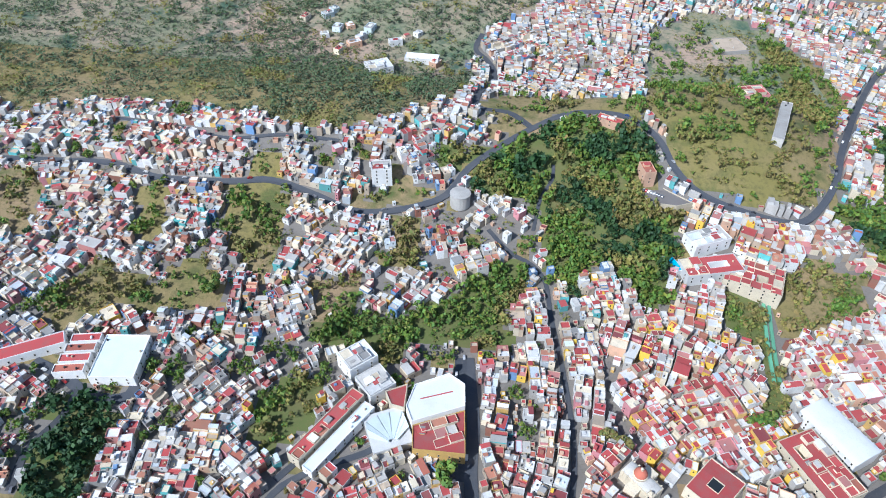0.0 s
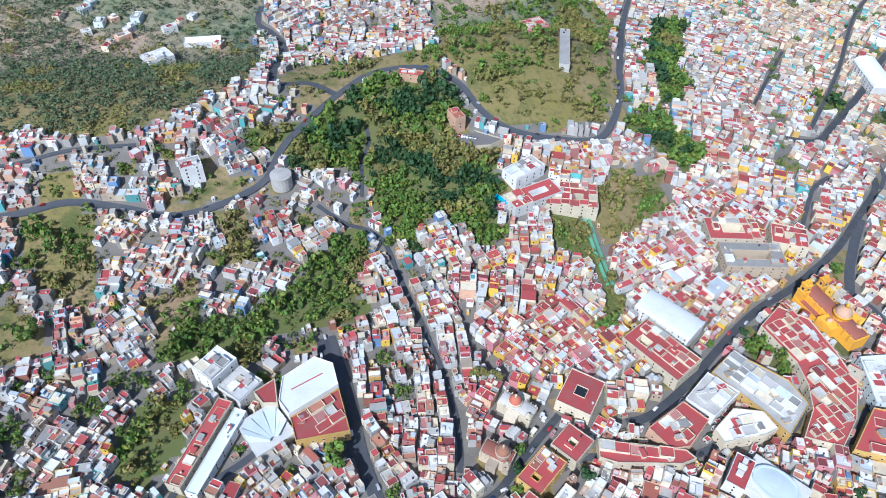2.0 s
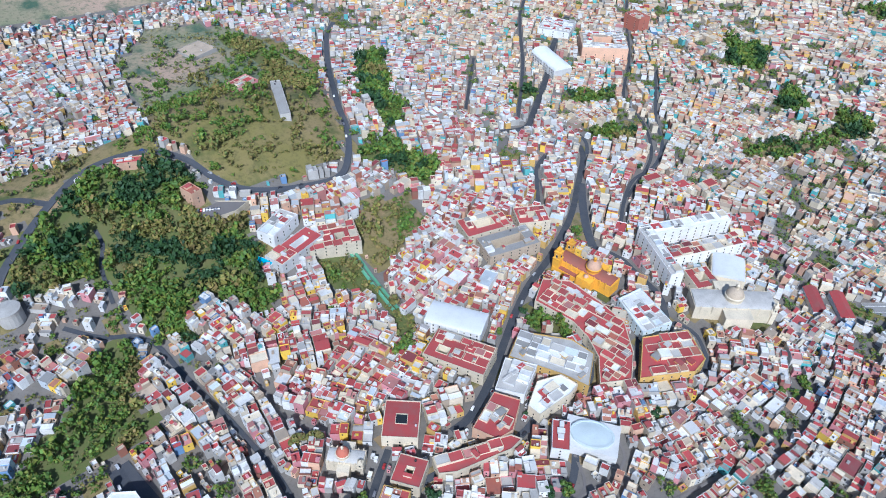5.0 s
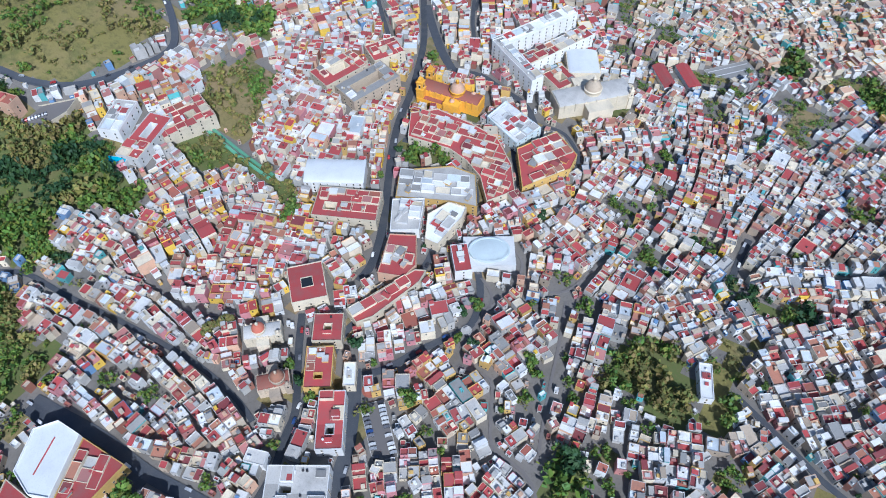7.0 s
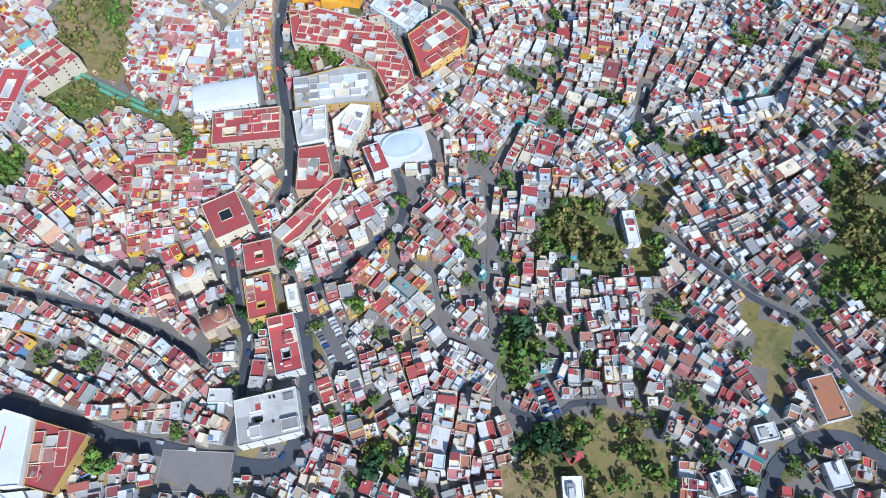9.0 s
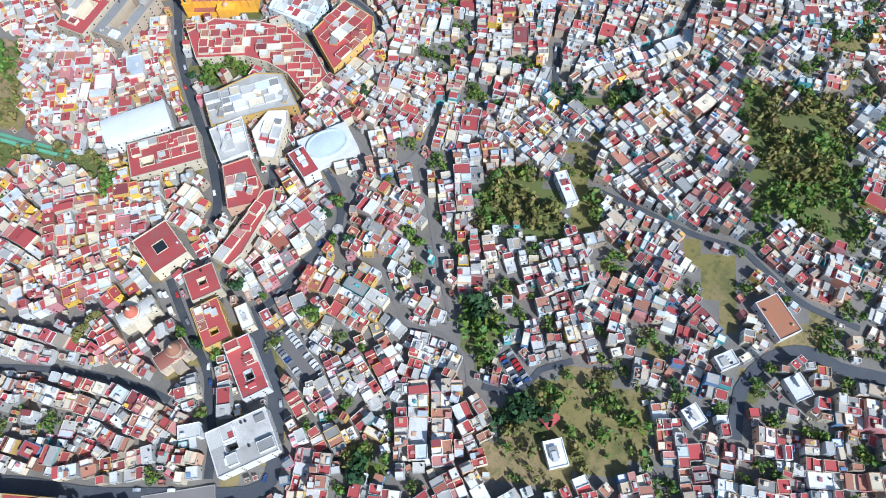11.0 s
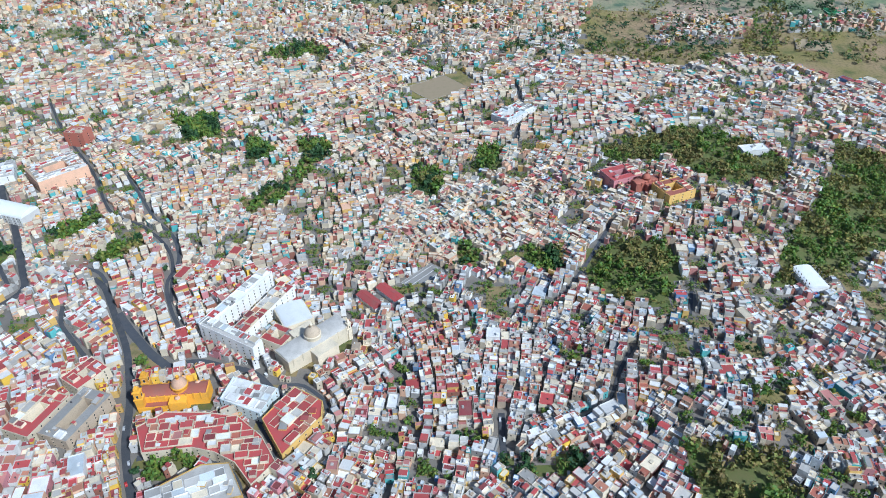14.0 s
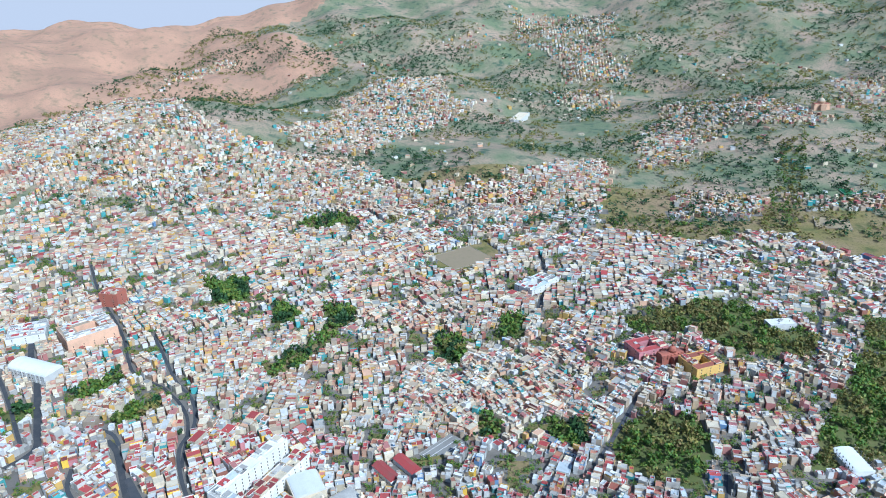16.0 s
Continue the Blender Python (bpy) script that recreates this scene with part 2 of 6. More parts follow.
# ---- mesh tools ----
class Soup:
    """Corners and faces gathered from many pieces, with a material number for each face."""

    def __init__(self):
        self.v, self.f, self.m = [], [], []

    def add(self, verts, faces, mat=0):
        k = len(self.v)
        self.v.extend(verts)
        self.f.extend([tuple(i + k for i in f) for f in faces])
        self.m.extend([mat] * len(faces))

    def mesh(self, name, mats, smooth=False):
        me = bpy.data.meshes.new(name)
        me.from_pydata(self.v, [], self.f)
        for mat in mats:
            me.materials.append(mat)
        me.polygons.foreach_set("material_index", self.m)
        if smooth:
            me.polygons.foreach_set("use_smooth", [True] * len(self.f))
        me.update()
        return me

    def box(self, x0, x1, y0, y1, z0, z1, mat=0, at=None, bottom=False):
        vs = [(x, y, z) for z in (z0, z1) for x, y in ((x0, y0), (x1, y0), (x1, y1), (x0, y1))]
        fs = [(4, 5, 6, 7), (0, 1, 5, 4), (1, 2, 6, 5), (2, 3, 7, 6), (3, 0, 4, 7)] + ([(3, 2, 1, 0)] if bottom else [])
        self.add([at(v) for v in vs] if at else vs, fs, mat)

    def lathe(self, profile, x, y, z, sides=12, mat=0, at=None, stretch=1.0):
        """A turned form: a list of (radius, height), closed on top."""
        vs = [(x + r * math.cos(2 * math.pi * k / sides) * stretch, y + r * math.sin(2 * math.pi * k / sides), z + h) for r, h in profile for k in range(sides)]
        fs = [(a * sides + k, a * sides + (k + 1) % sides, (a + 1) * sides + (k + 1) % sides, (a + 1) * sides + k) for a in range(len(profile) - 1) for k in range(sides)]
        fs.append(tuple((len(profile) - 1) * sides + k for k in range(sides)))
        self.add([at(v) for v in vs] if at else vs, fs, mat)

    def gable(self, x0, x1, y0, y1, z0, rise, mat=0, at=None, over=0.3):
        """A ridged roof along x."""
        x0, x1, y0, y1, ym = x0 - over, x1 + over, y0 - over, y1 + over, (y0 + y1) / 2
        vs = [(x0, y0, z0), (x1, y0, z0), (x1, y1, z0), (x0, y1, z0), (x0, ym, z0 + rise), (x1, ym, z0 + rise)]
        self.add([at(v) for v in vs] if at else vs, [(0, 1, 5, 4), (2, 3, 4, 5), (0, 4, 3), (1, 2, 5)], mat)

    def vault(self, x0, x1, y0, y1, z0, rise, mat=0, at=None, steps=12):
        """A barrel roof along x with closed ends."""
        ym, r = (y0 + y1) / 2, (y1 - y0) / 2
        arc = [(ym - r * math.cos(math.pi * k / steps), z0 + rise * math.sin(math.pi * k / steps)) for k in range(steps + 1)]
        vs = [(x, y, z) for x in (x0, x1) for y, z in arc]
        c = steps + 1
        fs = [(k, k + c, k + 1 + c, k + 1) for k in range(steps)] + [tuple(range(c)), tuple(range(2 * c - 1, c - 1, -1))]
        self.add([at(v) for v in vs] if at else vs, fs, mat)


def part(name, soup, mats, parent=None, label="", smooth=False):
    ob = new(name, soup.mesh(name, mats if isinstance(mats, list) else [mats], smooth))
    ob.parent = parent
    if label:
        ob["label"] = label
    return ob


def thing(name, x, y, z, turn, label, category, group=""):
    """The Empty at a thing's base."""
    ob = new(name)
    ob.matrix_world = pose(x, y, z, 0, 0, turn)
    return tagged(ob, label, category, group)


# ---- ground: one sheet from under the camera to the mountains ----
def steps(*spans):
    out = []
    for a, b, s in spans:
        out += list(np.arange(a, b, s))
    return np.array(out + [spans[-1][1]], float)


gx = steps((-4800, -2000, 100), (-2000, -700, 50), (-700, 1300, 10), (1300, 2600, 25), (2600, 4900, 40))
gy = steps((-4800, -2000, 100), (-2000, -900, 50), (-900, 1000, 10), (1000, 2000, 25), (2000, 4800, 50))
GX, GY = np.meshgrid(gx, gy)
GZ = height(GX, GY)
nx, ny = len(gx), len(gy)
ids = np.arange(nx * ny).reshape(ny, nx)
quads = np.stack([ids[:-1, :-1], ids[:-1, 1:], ids[1:, 1:], ids[1:, :-1]], -1).reshape(-1, 4)
land = bpy.data.meshes.new("ground")
land.from_pydata(np.stack([GX, GY, GZ], -1).reshape(-1, 3).tolist(), [], quads.tolist())
land.materials.append(M_LAND)
for mat in (M_YARD, M_GRASS, M_SLOPE_HAZED, M_BARE_HAZED):
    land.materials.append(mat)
ground = tagged(new("ground", land), "dry hilly ground with earth, scrub and yards", "ground", kind="structure")


haze = bpy.data.materials.new("hazy_sky")
haze.use_nodes = True
glow = haze.node_tree.nodes.new("ShaderNodeEmission")
glow.inputs[0].default_value, glow.inputs[1].default_value = (0.80, 0.78, 0.84, 1), 0.8
haze.node_tree.links.new(glow.outputs[0], haze.node_tree.nodes["Material Output"].inputs["Surface"])
arc = [(4870 * math.cos(a), 4870 * math.sin(a)) for a in np.linspace(-0.9, 1.3, 60)]
far_sky = bpy.data.meshes.new("backdrop")
far_sky.from_pydata([(x, y, z) for x, y in arc for z in (-300.0, 700.0)], [], [(2 * k, 2 * k + 1, 2 * k + 3, 2 * k + 2) for k in range(len(arc) - 1)])
far_sky.materials.append(haze)
tagged(new("backdrop", far_sky), "pale hazy sky behind the mountains", "sky", kind="structure")


def lay(x, y):
    """Height of the ground sheet itself, as its flat facets lie."""
    i = np.clip(np.searchsorted(gx, x) - 1, 0, nx - 2)
    j = np.clip(np.searchsorted(gy, y) - 1, 0, ny - 2)
    u, v = (x - gx[i]) / (gx[i + 1] - gx[i]), (y - gy[j]) / (gy[j + 1] - gy[j])
    return (GZ[j, i] * (1 - u) + GZ[j, i + 1] * u) * (1 - v) + (GZ[j + 1, i] * (1 - u) + GZ[j + 1, i + 1] * u) * v


# ---- a plan of what is taken: one cell a metre ----
X0, Y0, CX, CY = -660, -900, 2010, 1900
taken = np.zeros((CY, CX), bool)


def take_poly(poly):
    xs, ys = [p[0] for p in poly], [p[1] for p in poly]
    a, b = max(0, int(min(xs)) - X0), min(CX, int(max(xs)) + 1 - X0)
    c, d = max(0, int(min(ys)) - Y0), min(CY, int(max(ys)) + 1 - Y0)
    if a < b and c < d:
        px, py = np.meshgrid(np.arange(a, b) + X0 + 0.5, np.arange(c, d) + Y0 + 0.5)
        taken[c:d, a:b] |= inside(poly, px, py)


def rect_cells(x, y, w, d, turn, pad=0.0):
    c, s = math.cos(turn), math.sin(turn)
    u, v = np.meshgrid(np.linspace(-w / 2 - pad, w / 2 + pad, max(2, int(w + 2 * pad) + 2)), np.linspace(-d / 2 - pad, d / 2 + pad, max(2, int(d + 2 * pad) + 2)))
    i, j = (x + u * c - v * s - X0).astype(int).ravel(), (y + u * s + v * c - Y0).astype(int).ravel()
    return i, j


def is_free(cells):
    i, j = cells
    if i.min() < 0 or j.min() < 0 or i.max() >= CX or j.max() >= CY:
        return False
    return not taken[j, i].any()


# ---- streets ----
street_points = []


def smooth_line(pts, step=6.0):
    """A Catmull-Rom line through the points, cut into even steps."""
    p = [np.array(q, float) for q in pts]
    p = [2 * p[0] - p[1]] + p + [2 * p[-1] - p[-2]]
    out = []
    for a, b, c, d in zip(p, p[1:], p[2:], p[3:]):
        n = max(1, int(np.linalg.norm(c - b) / step))
        for k in range(n):
            t = k / n
            out.append(0.5 * (2 * b + (c - a) * t + (2 * a - 5 * b + 4 * c - d) * t * t + (3 * b - a - 3 * c + d) * t ** 3))
    return np.array(out + [p[-2]])


def ribbon(line, half, lift, mat, name, skirt=1.2):
    """A strip that follows the ground, with edges that go down into it."""
    way = np.gradient(line, axis=0)
    way /= np.linalg.norm(way, axis=1)[:, None] + 1e-9
    side = np.stack([-way[:, 1], way[:, 0]], -1)
    across = np.array([-half, -half / 3, half / 3, half])
    grid = line[:, None] + side[:, None] * across[None, :, None]
    z = lay(grid[..., 0], grid[..., 1])
    z = np.maximum(z, z.mean(1)[:, None] - 0.15) + lift
    soup = Soup()
    v = np.concatenate([grid, z[..., None]], -1)
    low = v[:, [0, 3]].copy()
    low[..., 2] -= skirt
    rows = np.concatenate([low[:, :1], v, low[:, 1:]], 1)
    c = rows.shape[1]
    faces = [(a * c + k, a * c + k + 1, (a + 1) * c + k + 1, (a + 1) * c + k) for a in range(len(rows) - 1) for k in range(c - 1)]
    soup.add([tuple(q) for q in rows.reshape(-1, 3)], [f[::-1] for f in faces])
    return soup


def street(name, width, pts, kerbs=True):
    line = smooth_line(pts)
    ob = new(name, ribbon(line, width / 2, 0.42, M_ASPHALT, name).mesh(name, [M_ASPHALT if width > 3.0 else M_PAVING]))
    tagged(ob, "narrow stone-paved lane between houses" if width < 3.0 else "dark grey asphalt street between rows of houses", "street", kind="structure")
    way = np.gradient(line, axis=0)
    for (x, y), (u, v) in zip(line, way):
        street_points.append((x, y, math.atan2(v, u), width))
        i, j = rect_cells(x, y, 8, width + 1.2, math.atan2(v, u))
        ok = (i >= 0) & (i < CX) & (j >= 0) & (j < CY)
        taken[j[ok], i[ok]] = True
    return line


street("boulevard", 8.5, [(26, 311), (28, 293), (32, 258), (32, 220), (36, 187), (40, 157), (45, 132), (53, 123), (61, 123), (83, 127), (106, 135), (135, 152), (149, 163)])
street("plaza_street", 5.0, [(49, 157), (71, 161), (90, 169), (107, 175), (125, 189), (142, 202), (163, 217)])
street("winding_street", 5.0, [(111, 174), (137, 177), (163, 184), (182, 182), (211, 171), (247, 172), (267, 178), (294, 175), (312, 173), (330, 186), (342, 203), (348, 224), (339, 259)])
street("side_street", 3.1, [(242, 181), (261, 193), (279, 206), (299, 204), (317, 188)])
street("long_street", 6.0, [(205, 202), (224, 204), (255, 218), (287, 237), (322, 258), (356, 275), (393, 288), (428, 304), (463, 322), (507, 352), (551, 383), (567, 402)])
street("church_street", 8.0, [(511, 351), (484, 326), (457, 298), (440, 276)])
street("church_street", 5.5, [(440, 276), (447, 250), (441, 225), (435, 200), (418, 180), (399, 167), (376, 178)])
street("block_street", 3.1, [(419, 170), (380, 178), (348, 157), (313, 167), (294, 170)])
street("block_street", 3.1, [(348, 157), (361, 141), (375, 129), (398, 128), (419, 151), (419, 170)])
street("fountain_street", 5.0, [(266, 145), (243, 127), (218, 119), (200, 127), (182, 137), (163, 145), (148, 156)])
street("lane", 2.0, [(269, 75), (235, 63), (202, 53), (159, 38)])
street("lane", 2.0, [(257, 138), (244, 118), (221, 116), (198, 115)])
street("lane", 2.0, [(235, 115), (261, 112), (281, 115), (291, 131)])
street("lane", 2.0, [(187, 110), (190, 88), (169, 75), (153, 64), (150, 42), (140, 28), (120, 22)])
street("uphill_street", 3.6, [(36, 436), (54, 416), (73, 405), (83, 388), (86, 358), (92, 316), (96, 276), (97, 240), (93, 208), (88, 192)])
street("lane", 2.0, [(127, 321), (122, 295), (127, 271), (136, 254)])
street("market_street", 8.5, [(24, 216), (23, 256), (22, 282), (21, 310)])
street("lower_street", 4.3, [(-87, 191), (-80, 202), (-62, 215), (-33, 230), (-15, 245), (6, 240), (22, 228)])
street("lower_street", 4.3, [(-85, 205), (-66, 230), (-41, 256), (-26, 278)])
street("hill_road", 6.2, [(-432, 478), (-400, 479), (-347, 478), (-294, 475), (-248, 460), (-188, 458), (-150, 462), (-110, 451), (-79, 440), (-51, 442), (-24, 451), (-1, 465), (16, 494), (40, 519), (70, 546), (107, 571), (143, 570), (168, 555), (185, 534), (196, 507), (217, 486), (253, 474), (297, 471), (323, 492), (344, 525), (366, 576), (444, 716), (497, 802), (531, 836)])
street("hill_road", 6.2, [(70, 549), (49, 570), (21, 577), (21, 619), (36, 734), (28, 770), (12, 791), (19, 823)])
street("hill_street", 3.7, [(-465, 546), (-356, 543), (-259, 522), (-200, 504), (-150, 509), (-99, 507)])
street("ravine_lane", 3.1, [(90, 506), (89, 491), (79, 471), (73, 439)])
street("lower_road", 7.6, [(-266, 273), (-243, 264), (-218, 251), (-197, 251), (-192, 263), (-199, 301)])
street("lower_road", 5.0, [(-234, 182), (-237, 208), (-228, 233), (-227, 254)])
street("loop_road", 7.6, [(109, -127), (122, -128), (137, -131), (149, -139), (158, -149), (163, -162), (162, -174), (156, -185), (153, -210)])
street("ridge_road", 3.7, [(263, -44), (248, -76), (235, -101), (228, -121), (224, -134), (210, -148), (192, -168), (181, -198)])
street("park_lane", 3.7, [(121, 14), (120, -2), (127, -13), (135, -18), (143, -37)])
street("tunnel_road", 5.0, [(351, -13), (370, -12), (391, -12)])
street("alley", 3.1, [(465, -125), (436, -110), (402, -96), (383, -74)])
street("alley", 3.1, [(564, -199), (506, -183)])
street("alley", 2.0, [(317, 68), (273, 82), (270, 120)])
street("avenue", 7.0, [(511, 470), (544, 463), (577, 483), (624, 515), (683, 556), (737, 600), (808, 646), (845, 668)])
street("north_street", 4.0, [(511, 470), (548, 455), (583, 432), (580, 405), (560, 385)])
street("north_street", 3.6, [(490, 283), (520, 303), (561, 323), (604, 327), (650, 350), (686, 385), (740, 425), (800, 470)])
street("north_street", 4.0, [(450, 354), (475, 380), (494, 398), (520, 410)])
street("north_street", 3.4, [(507, 525), (563, 580), (621, 636)])
street("north_street", 3.0, [(475, 430), (505, 455)])
street("far_street", 4.0, [(947, 827), (798, 722), (661, 583), (550, 482)])
street("far_street", 3.5, [(1038, 699), (935, 625), (807, 519), (705, 448), (670, 392), (615, 340), (531, 307)])
street("far_street", 3.5, [(1117, -50), (1007, -56), (901, -38)])
street("far_road", 5.0, [(920, -384), (897, -412), (826, -383), (797, -398), (783, -444)])
street("far_street", 4.0, [(1433, 5), (1301, 113), (1196, 207)])
street("far_street", 4.0, [(1432, 415), (1328, 296), (1248, 226)])
street("court_street", 3.7, [(667, -137), (600, -105), (549, -78)])

SP = np.array(street_points)

# ---- green and open land ----
greens = []


def ragged(poly, by):
    """The same outline with an uneven edge."""
    out = []
    for (ax, ay), (bx, by_) in zip(poly, poly[1:] + poly[:1]):
        n = max(1, int(math.hypot(bx - ax, by_ - ay) / 9))
        for k in range(n):
            x, y = ax + (bx - ax) * k / n, ay + (by_ - ay) * k / n
            d = noise.noise_vector(Vector((x / 14, y / 14, 7)))
            out.append((x + by * d.x, y + by * d.y))
    return out


def green(name, density, poly):
    poly = ragged(poly, 9 if density > 0.2 else 2)
    greens.append((name, density, poly))
    take_poly(poly)


green("ravine_wood", 1.0, [(15, 512), (50, 529), (107, 565), (165, 552), (180, 519), (159, 490), (199, 465), (191, 444), (180, 423), (176, 374), (155, 374), (138, 407), (126, 418), (103, 374), (90, 396), (81, 423), (86, 461), (53, 465), (22, 472)])
green("slope_wood", 1.0, [(-87, 325), (-55, 342), (-21, 344), (10, 365), (26, 388), (66, 412), (68, 373), (49, 357), (60, 331), (39, 318), (20, 320), (-11, 321), (-30, 280), (-48, 299), (-78, 311)])
green("hilltop", 0.55, [(176, 598), (283, 775), (333, 818), (382, 849), (400, 745), (381, 638), (334, 511), (312, 491), (270, 482), (222, 488), (201, 507), (187, 550)])
green("mountain_slope", 0.7, [(-694, 763), (-553, 551), (-445, 561), (-345, 568), (-273, 560), (-199, 536), (-149, 525), (-101, 516), (-46, 552), (-6, 590), (19, 745), (-76, 703), (-174, 742), (-199, 834), (-154, 866), (-198, 1044), (-823, 973)])
green("mountain_saddle", 0.3, [(-140, 868), (-119, 823), (8, 822), (50, 854), (110, 918), (111, 1104), (-166, 1046)])
green("lower_park", 1.0, [(-239, 249), (-195, 245), (-194, 220), (-191, 176), (-222, 173), (-233, 208)])
green("lower_garden", 0.8, [(-96, 284), (-65, 283), (-71, 255), (-89, 224), (-108, 229), (-108, 255)])
green("dry_strip", 0.45, [(-169, 461), (-139, 452), (-131, 419), (-128, 380), (-142, 368), (-157, 393), (-177, 414)])
green("dry_strip", 0.6, [(-41, 435), (-22, 438), (-16, 389), (-35, 386)])
green("dry_strip", 0.4, [(-232, 351), (-192, 361), (-180, 324), (-220, 330)])
green("dry_strip", 0.3, [(-251, 426), (-238, 445), (-223, 399), (-247, 402)])
green("dry_strip", 0.5, [(-285, 333), (-252, 366), (-232, 351), (-243, 316), (-263, 298)])
green("east_slope", 0.6, [(273, 419), (348, 434), (335, 388), (284, 370), (262, 359)])
green("rail_slope", 0.9, [(221, 396), (250, 394), (253, 332), (248, 293), (233, 288), (244, 348), (221, 364)])
green("hill_shoulder", 0.35, [(265, 819), (333, 888), (388, 906), (436, 824), (441, 733), (373, 623), (400, 745), (382, 849), (333, 818), (283, 775), (183, 604), (193, 715)])
green("saddle_strip", 0.35, [(21, 590), (48, 612), (108, 595), (170, 593), (144, 576), (75, 570), (39, 544), (29, 567)])
green("road_wood", 0.9, [(-16, 516), (15, 521), (16, 503), (2, 491), (-11, 495)])
green("dry_strip", 0.4, [(-392, 464), (-370, 466), (-340, 406), (-351, 385), (-385, 381), (-432, 461)])
green("dry_strip", 0.4, [(-190, 454), (-168, 454), (-169, 421), (-180, 420)])
green("dry_strip", 0.5, [(-98, 367), (-60, 378), (-56, 348), (-86, 330)])
green("town_grove", 0.9, [(340, 500), (379, 505), (401, 447), (369, 429), (351, 466), (329, 483)])
green("town_grove", 0.9, [(490, 726), (534, 719), (453, 602), (414, 518), (384, 513), (410, 591)])
green("town_grove", 0.8, [(651, 492), (709, 466), (684, 444), (634, 467)])
green("town_grove", 0.8, [(598, 430), (654, 388), (620, 368), (594, 398)])
green("town_grove", 0.8, [(601, 544), (631, 523), (606, 502), (578, 515)])
green("town_grove", 0.8, [(885, 9), (872, -18), (803, -13), (823, 12)])
green("town_grove", 0.8, [(914, 345), (886, 296), (838, 291), (849, 325)])
green("town_grove", 0.8, [(916, 270), (898, 217), (861, 218), (869, 255)])
green("town_grove", 0.7, [(469, -62), (464, -81), (443, -83), (447, -65)])
green("town_grove", 0.7, [(475, -210), (473, -238), (450, -225), (452, -207)])
green("town_grove", 0.7, [(408, -210), (414, -234), (388, -228), (386, -206)])
green("town_grove", 0.8, [(351, -140), (345, -163), (329, -160), (334, -140)])
green("town_grove", 0.8, [(343, -13), (350, -72), (339, -71), (330, -18)])
green("cliff_slope", 0.5, [(301, 441), (347, 432), (338, 394), (297, 373), (272, 363), (263, 398)])
green("knoll", 0.9, [(244, 36), (273, 21), (274, -6), (261, -15), (233, -26), (220, -25), (234, 0), (223, 32)])
green("knoll", 0.5, [(277, -21), (298, -28), (314, -47), (274, -42), (261, -46), (232, -48), (231, -34)])
green("east_wood", 1.0, [(326, -139), (346, -202), (224, -205), (247, -160), (265, -139), (287, -145)])
green("south_wood", 0.9, [(175, 37), (179, 15), (152, 4), (132, 19)])
green("south_field", 0.65, [(129, -19), (144, -48), (126, -74), (91, -88), (63, -3), (79, 9), (101, -1)])
green("south_wood", 0.9, [(115, 15), (120, -18), (108, -21), (99, 5)])
green("dry_field", 0.05, [(230, -97), (221, -122), (211, -137), (197, -128), (158, -132), (174, -119)])
green("south_wood", 0.9, [(68, 87), (76, 69), (71, 59), (64, 77)])
green("garden", 0.9, [(332, 253), (348, 222), (337, 210), (316, 244)])
green("garden", 0.5, [(462, 316), (463, 306), (434, 284), (427, 298)])
green("east_wood", 0.8, [(613, -104), (640, -148), (617, -190), (570, -190), (518, -163), (529, -124), (566, -93)])
green("east_wood", 0.8, [(847, -147), (917, -266), (863, -348), (798, -376), (748, -343), (753, -259), (807, -225), (800, -162)])
green("east_wood", 0.8, [(665, -337), (892, -481), (832, -542), (666, -458), (552, -308), (546, -268), (590, -288)])
green("town_grove", 0.8, [(827, 98), (826, 60), (748, 56), (750, 91)])
green("town_grove", 0.8, [(972, 467), (993, 413), (913, 378), (903, 433)])
green("town_grove", 0.8, [(630, -35), (615, -81), (577, -72), (588, -45)])
green("town_grove", 0.6, [(732, 297), (793, 256), (916, 237), (879, 214), (748, 238), (692, 278)])
green("town_grove", 0.6, [(633, 31), (627, 7), (595, 7), (591, 27)])
green("sports_ground", 0.0, [(1124, 130), (1182, 41), (1125, 11), (1048, 82), (1061, 115)])
green("east_field", 0.1, [(1341, -596), (1630, -773), (1502, -723), (1224, -559)])

green("mountain_spur", 0.6, [(-271, 850), (-222, 640), (-162, 524), (-121, 518), (-54, 556), (-4, 590), (14, 640), (2, 745), (10, 800), (28, 835), (95, 915), (40, 985), (-270, 985)])
green("saddle_strip", 0.3, [(104, 602), (188, 595), (183, 566), (107, 567)])
green("hill_shoulder", 0.25, [(233, 866), (300, 930), (375, 919), (370, 864), (295, 808), (232, 756), (200, 640), (190, 620)])
green("saddle_strip", 0.3, [(39, 579), (102, 577), (91, 558), (30, 525)])
green("hill_flank", 0.9, [(366, 877), (404, 855), (411, 802), (395, 685), (356, 600), (340, 590), (376, 754), (378, 837)])
green("dry_strip", 0.35, [(-386, 464), (-361, 466), (-330, 420), (-333, 387), (-354, 397)])
green("dry_strip", 0.4, [(-264, 450), (-240, 451), (-222, 410), (-229, 392), (-251, 396), (-253, 420)])
green("dry_strip", 0.45, [(-191, 459), (-141, 465), (-128, 447), (-136, 418), (-125, 391), (-132, 363), (-153, 377), (-174, 403)])
green("dry_strip", 0.55, [(-272, 363), (-228, 363), (-203, 354), (-196, 322), (-235, 328), (-256, 309), (-283, 306), (-282, 339)])
green("dry_strip", 0.35, [(-209, 371), (-192, 390), (-174, 375), (-155, 338), (-176, 324), (-193, 338)])
green("dry_strip", 0.5, [(-45, 435), (-23, 440), (-16, 394), (-35, 386)])
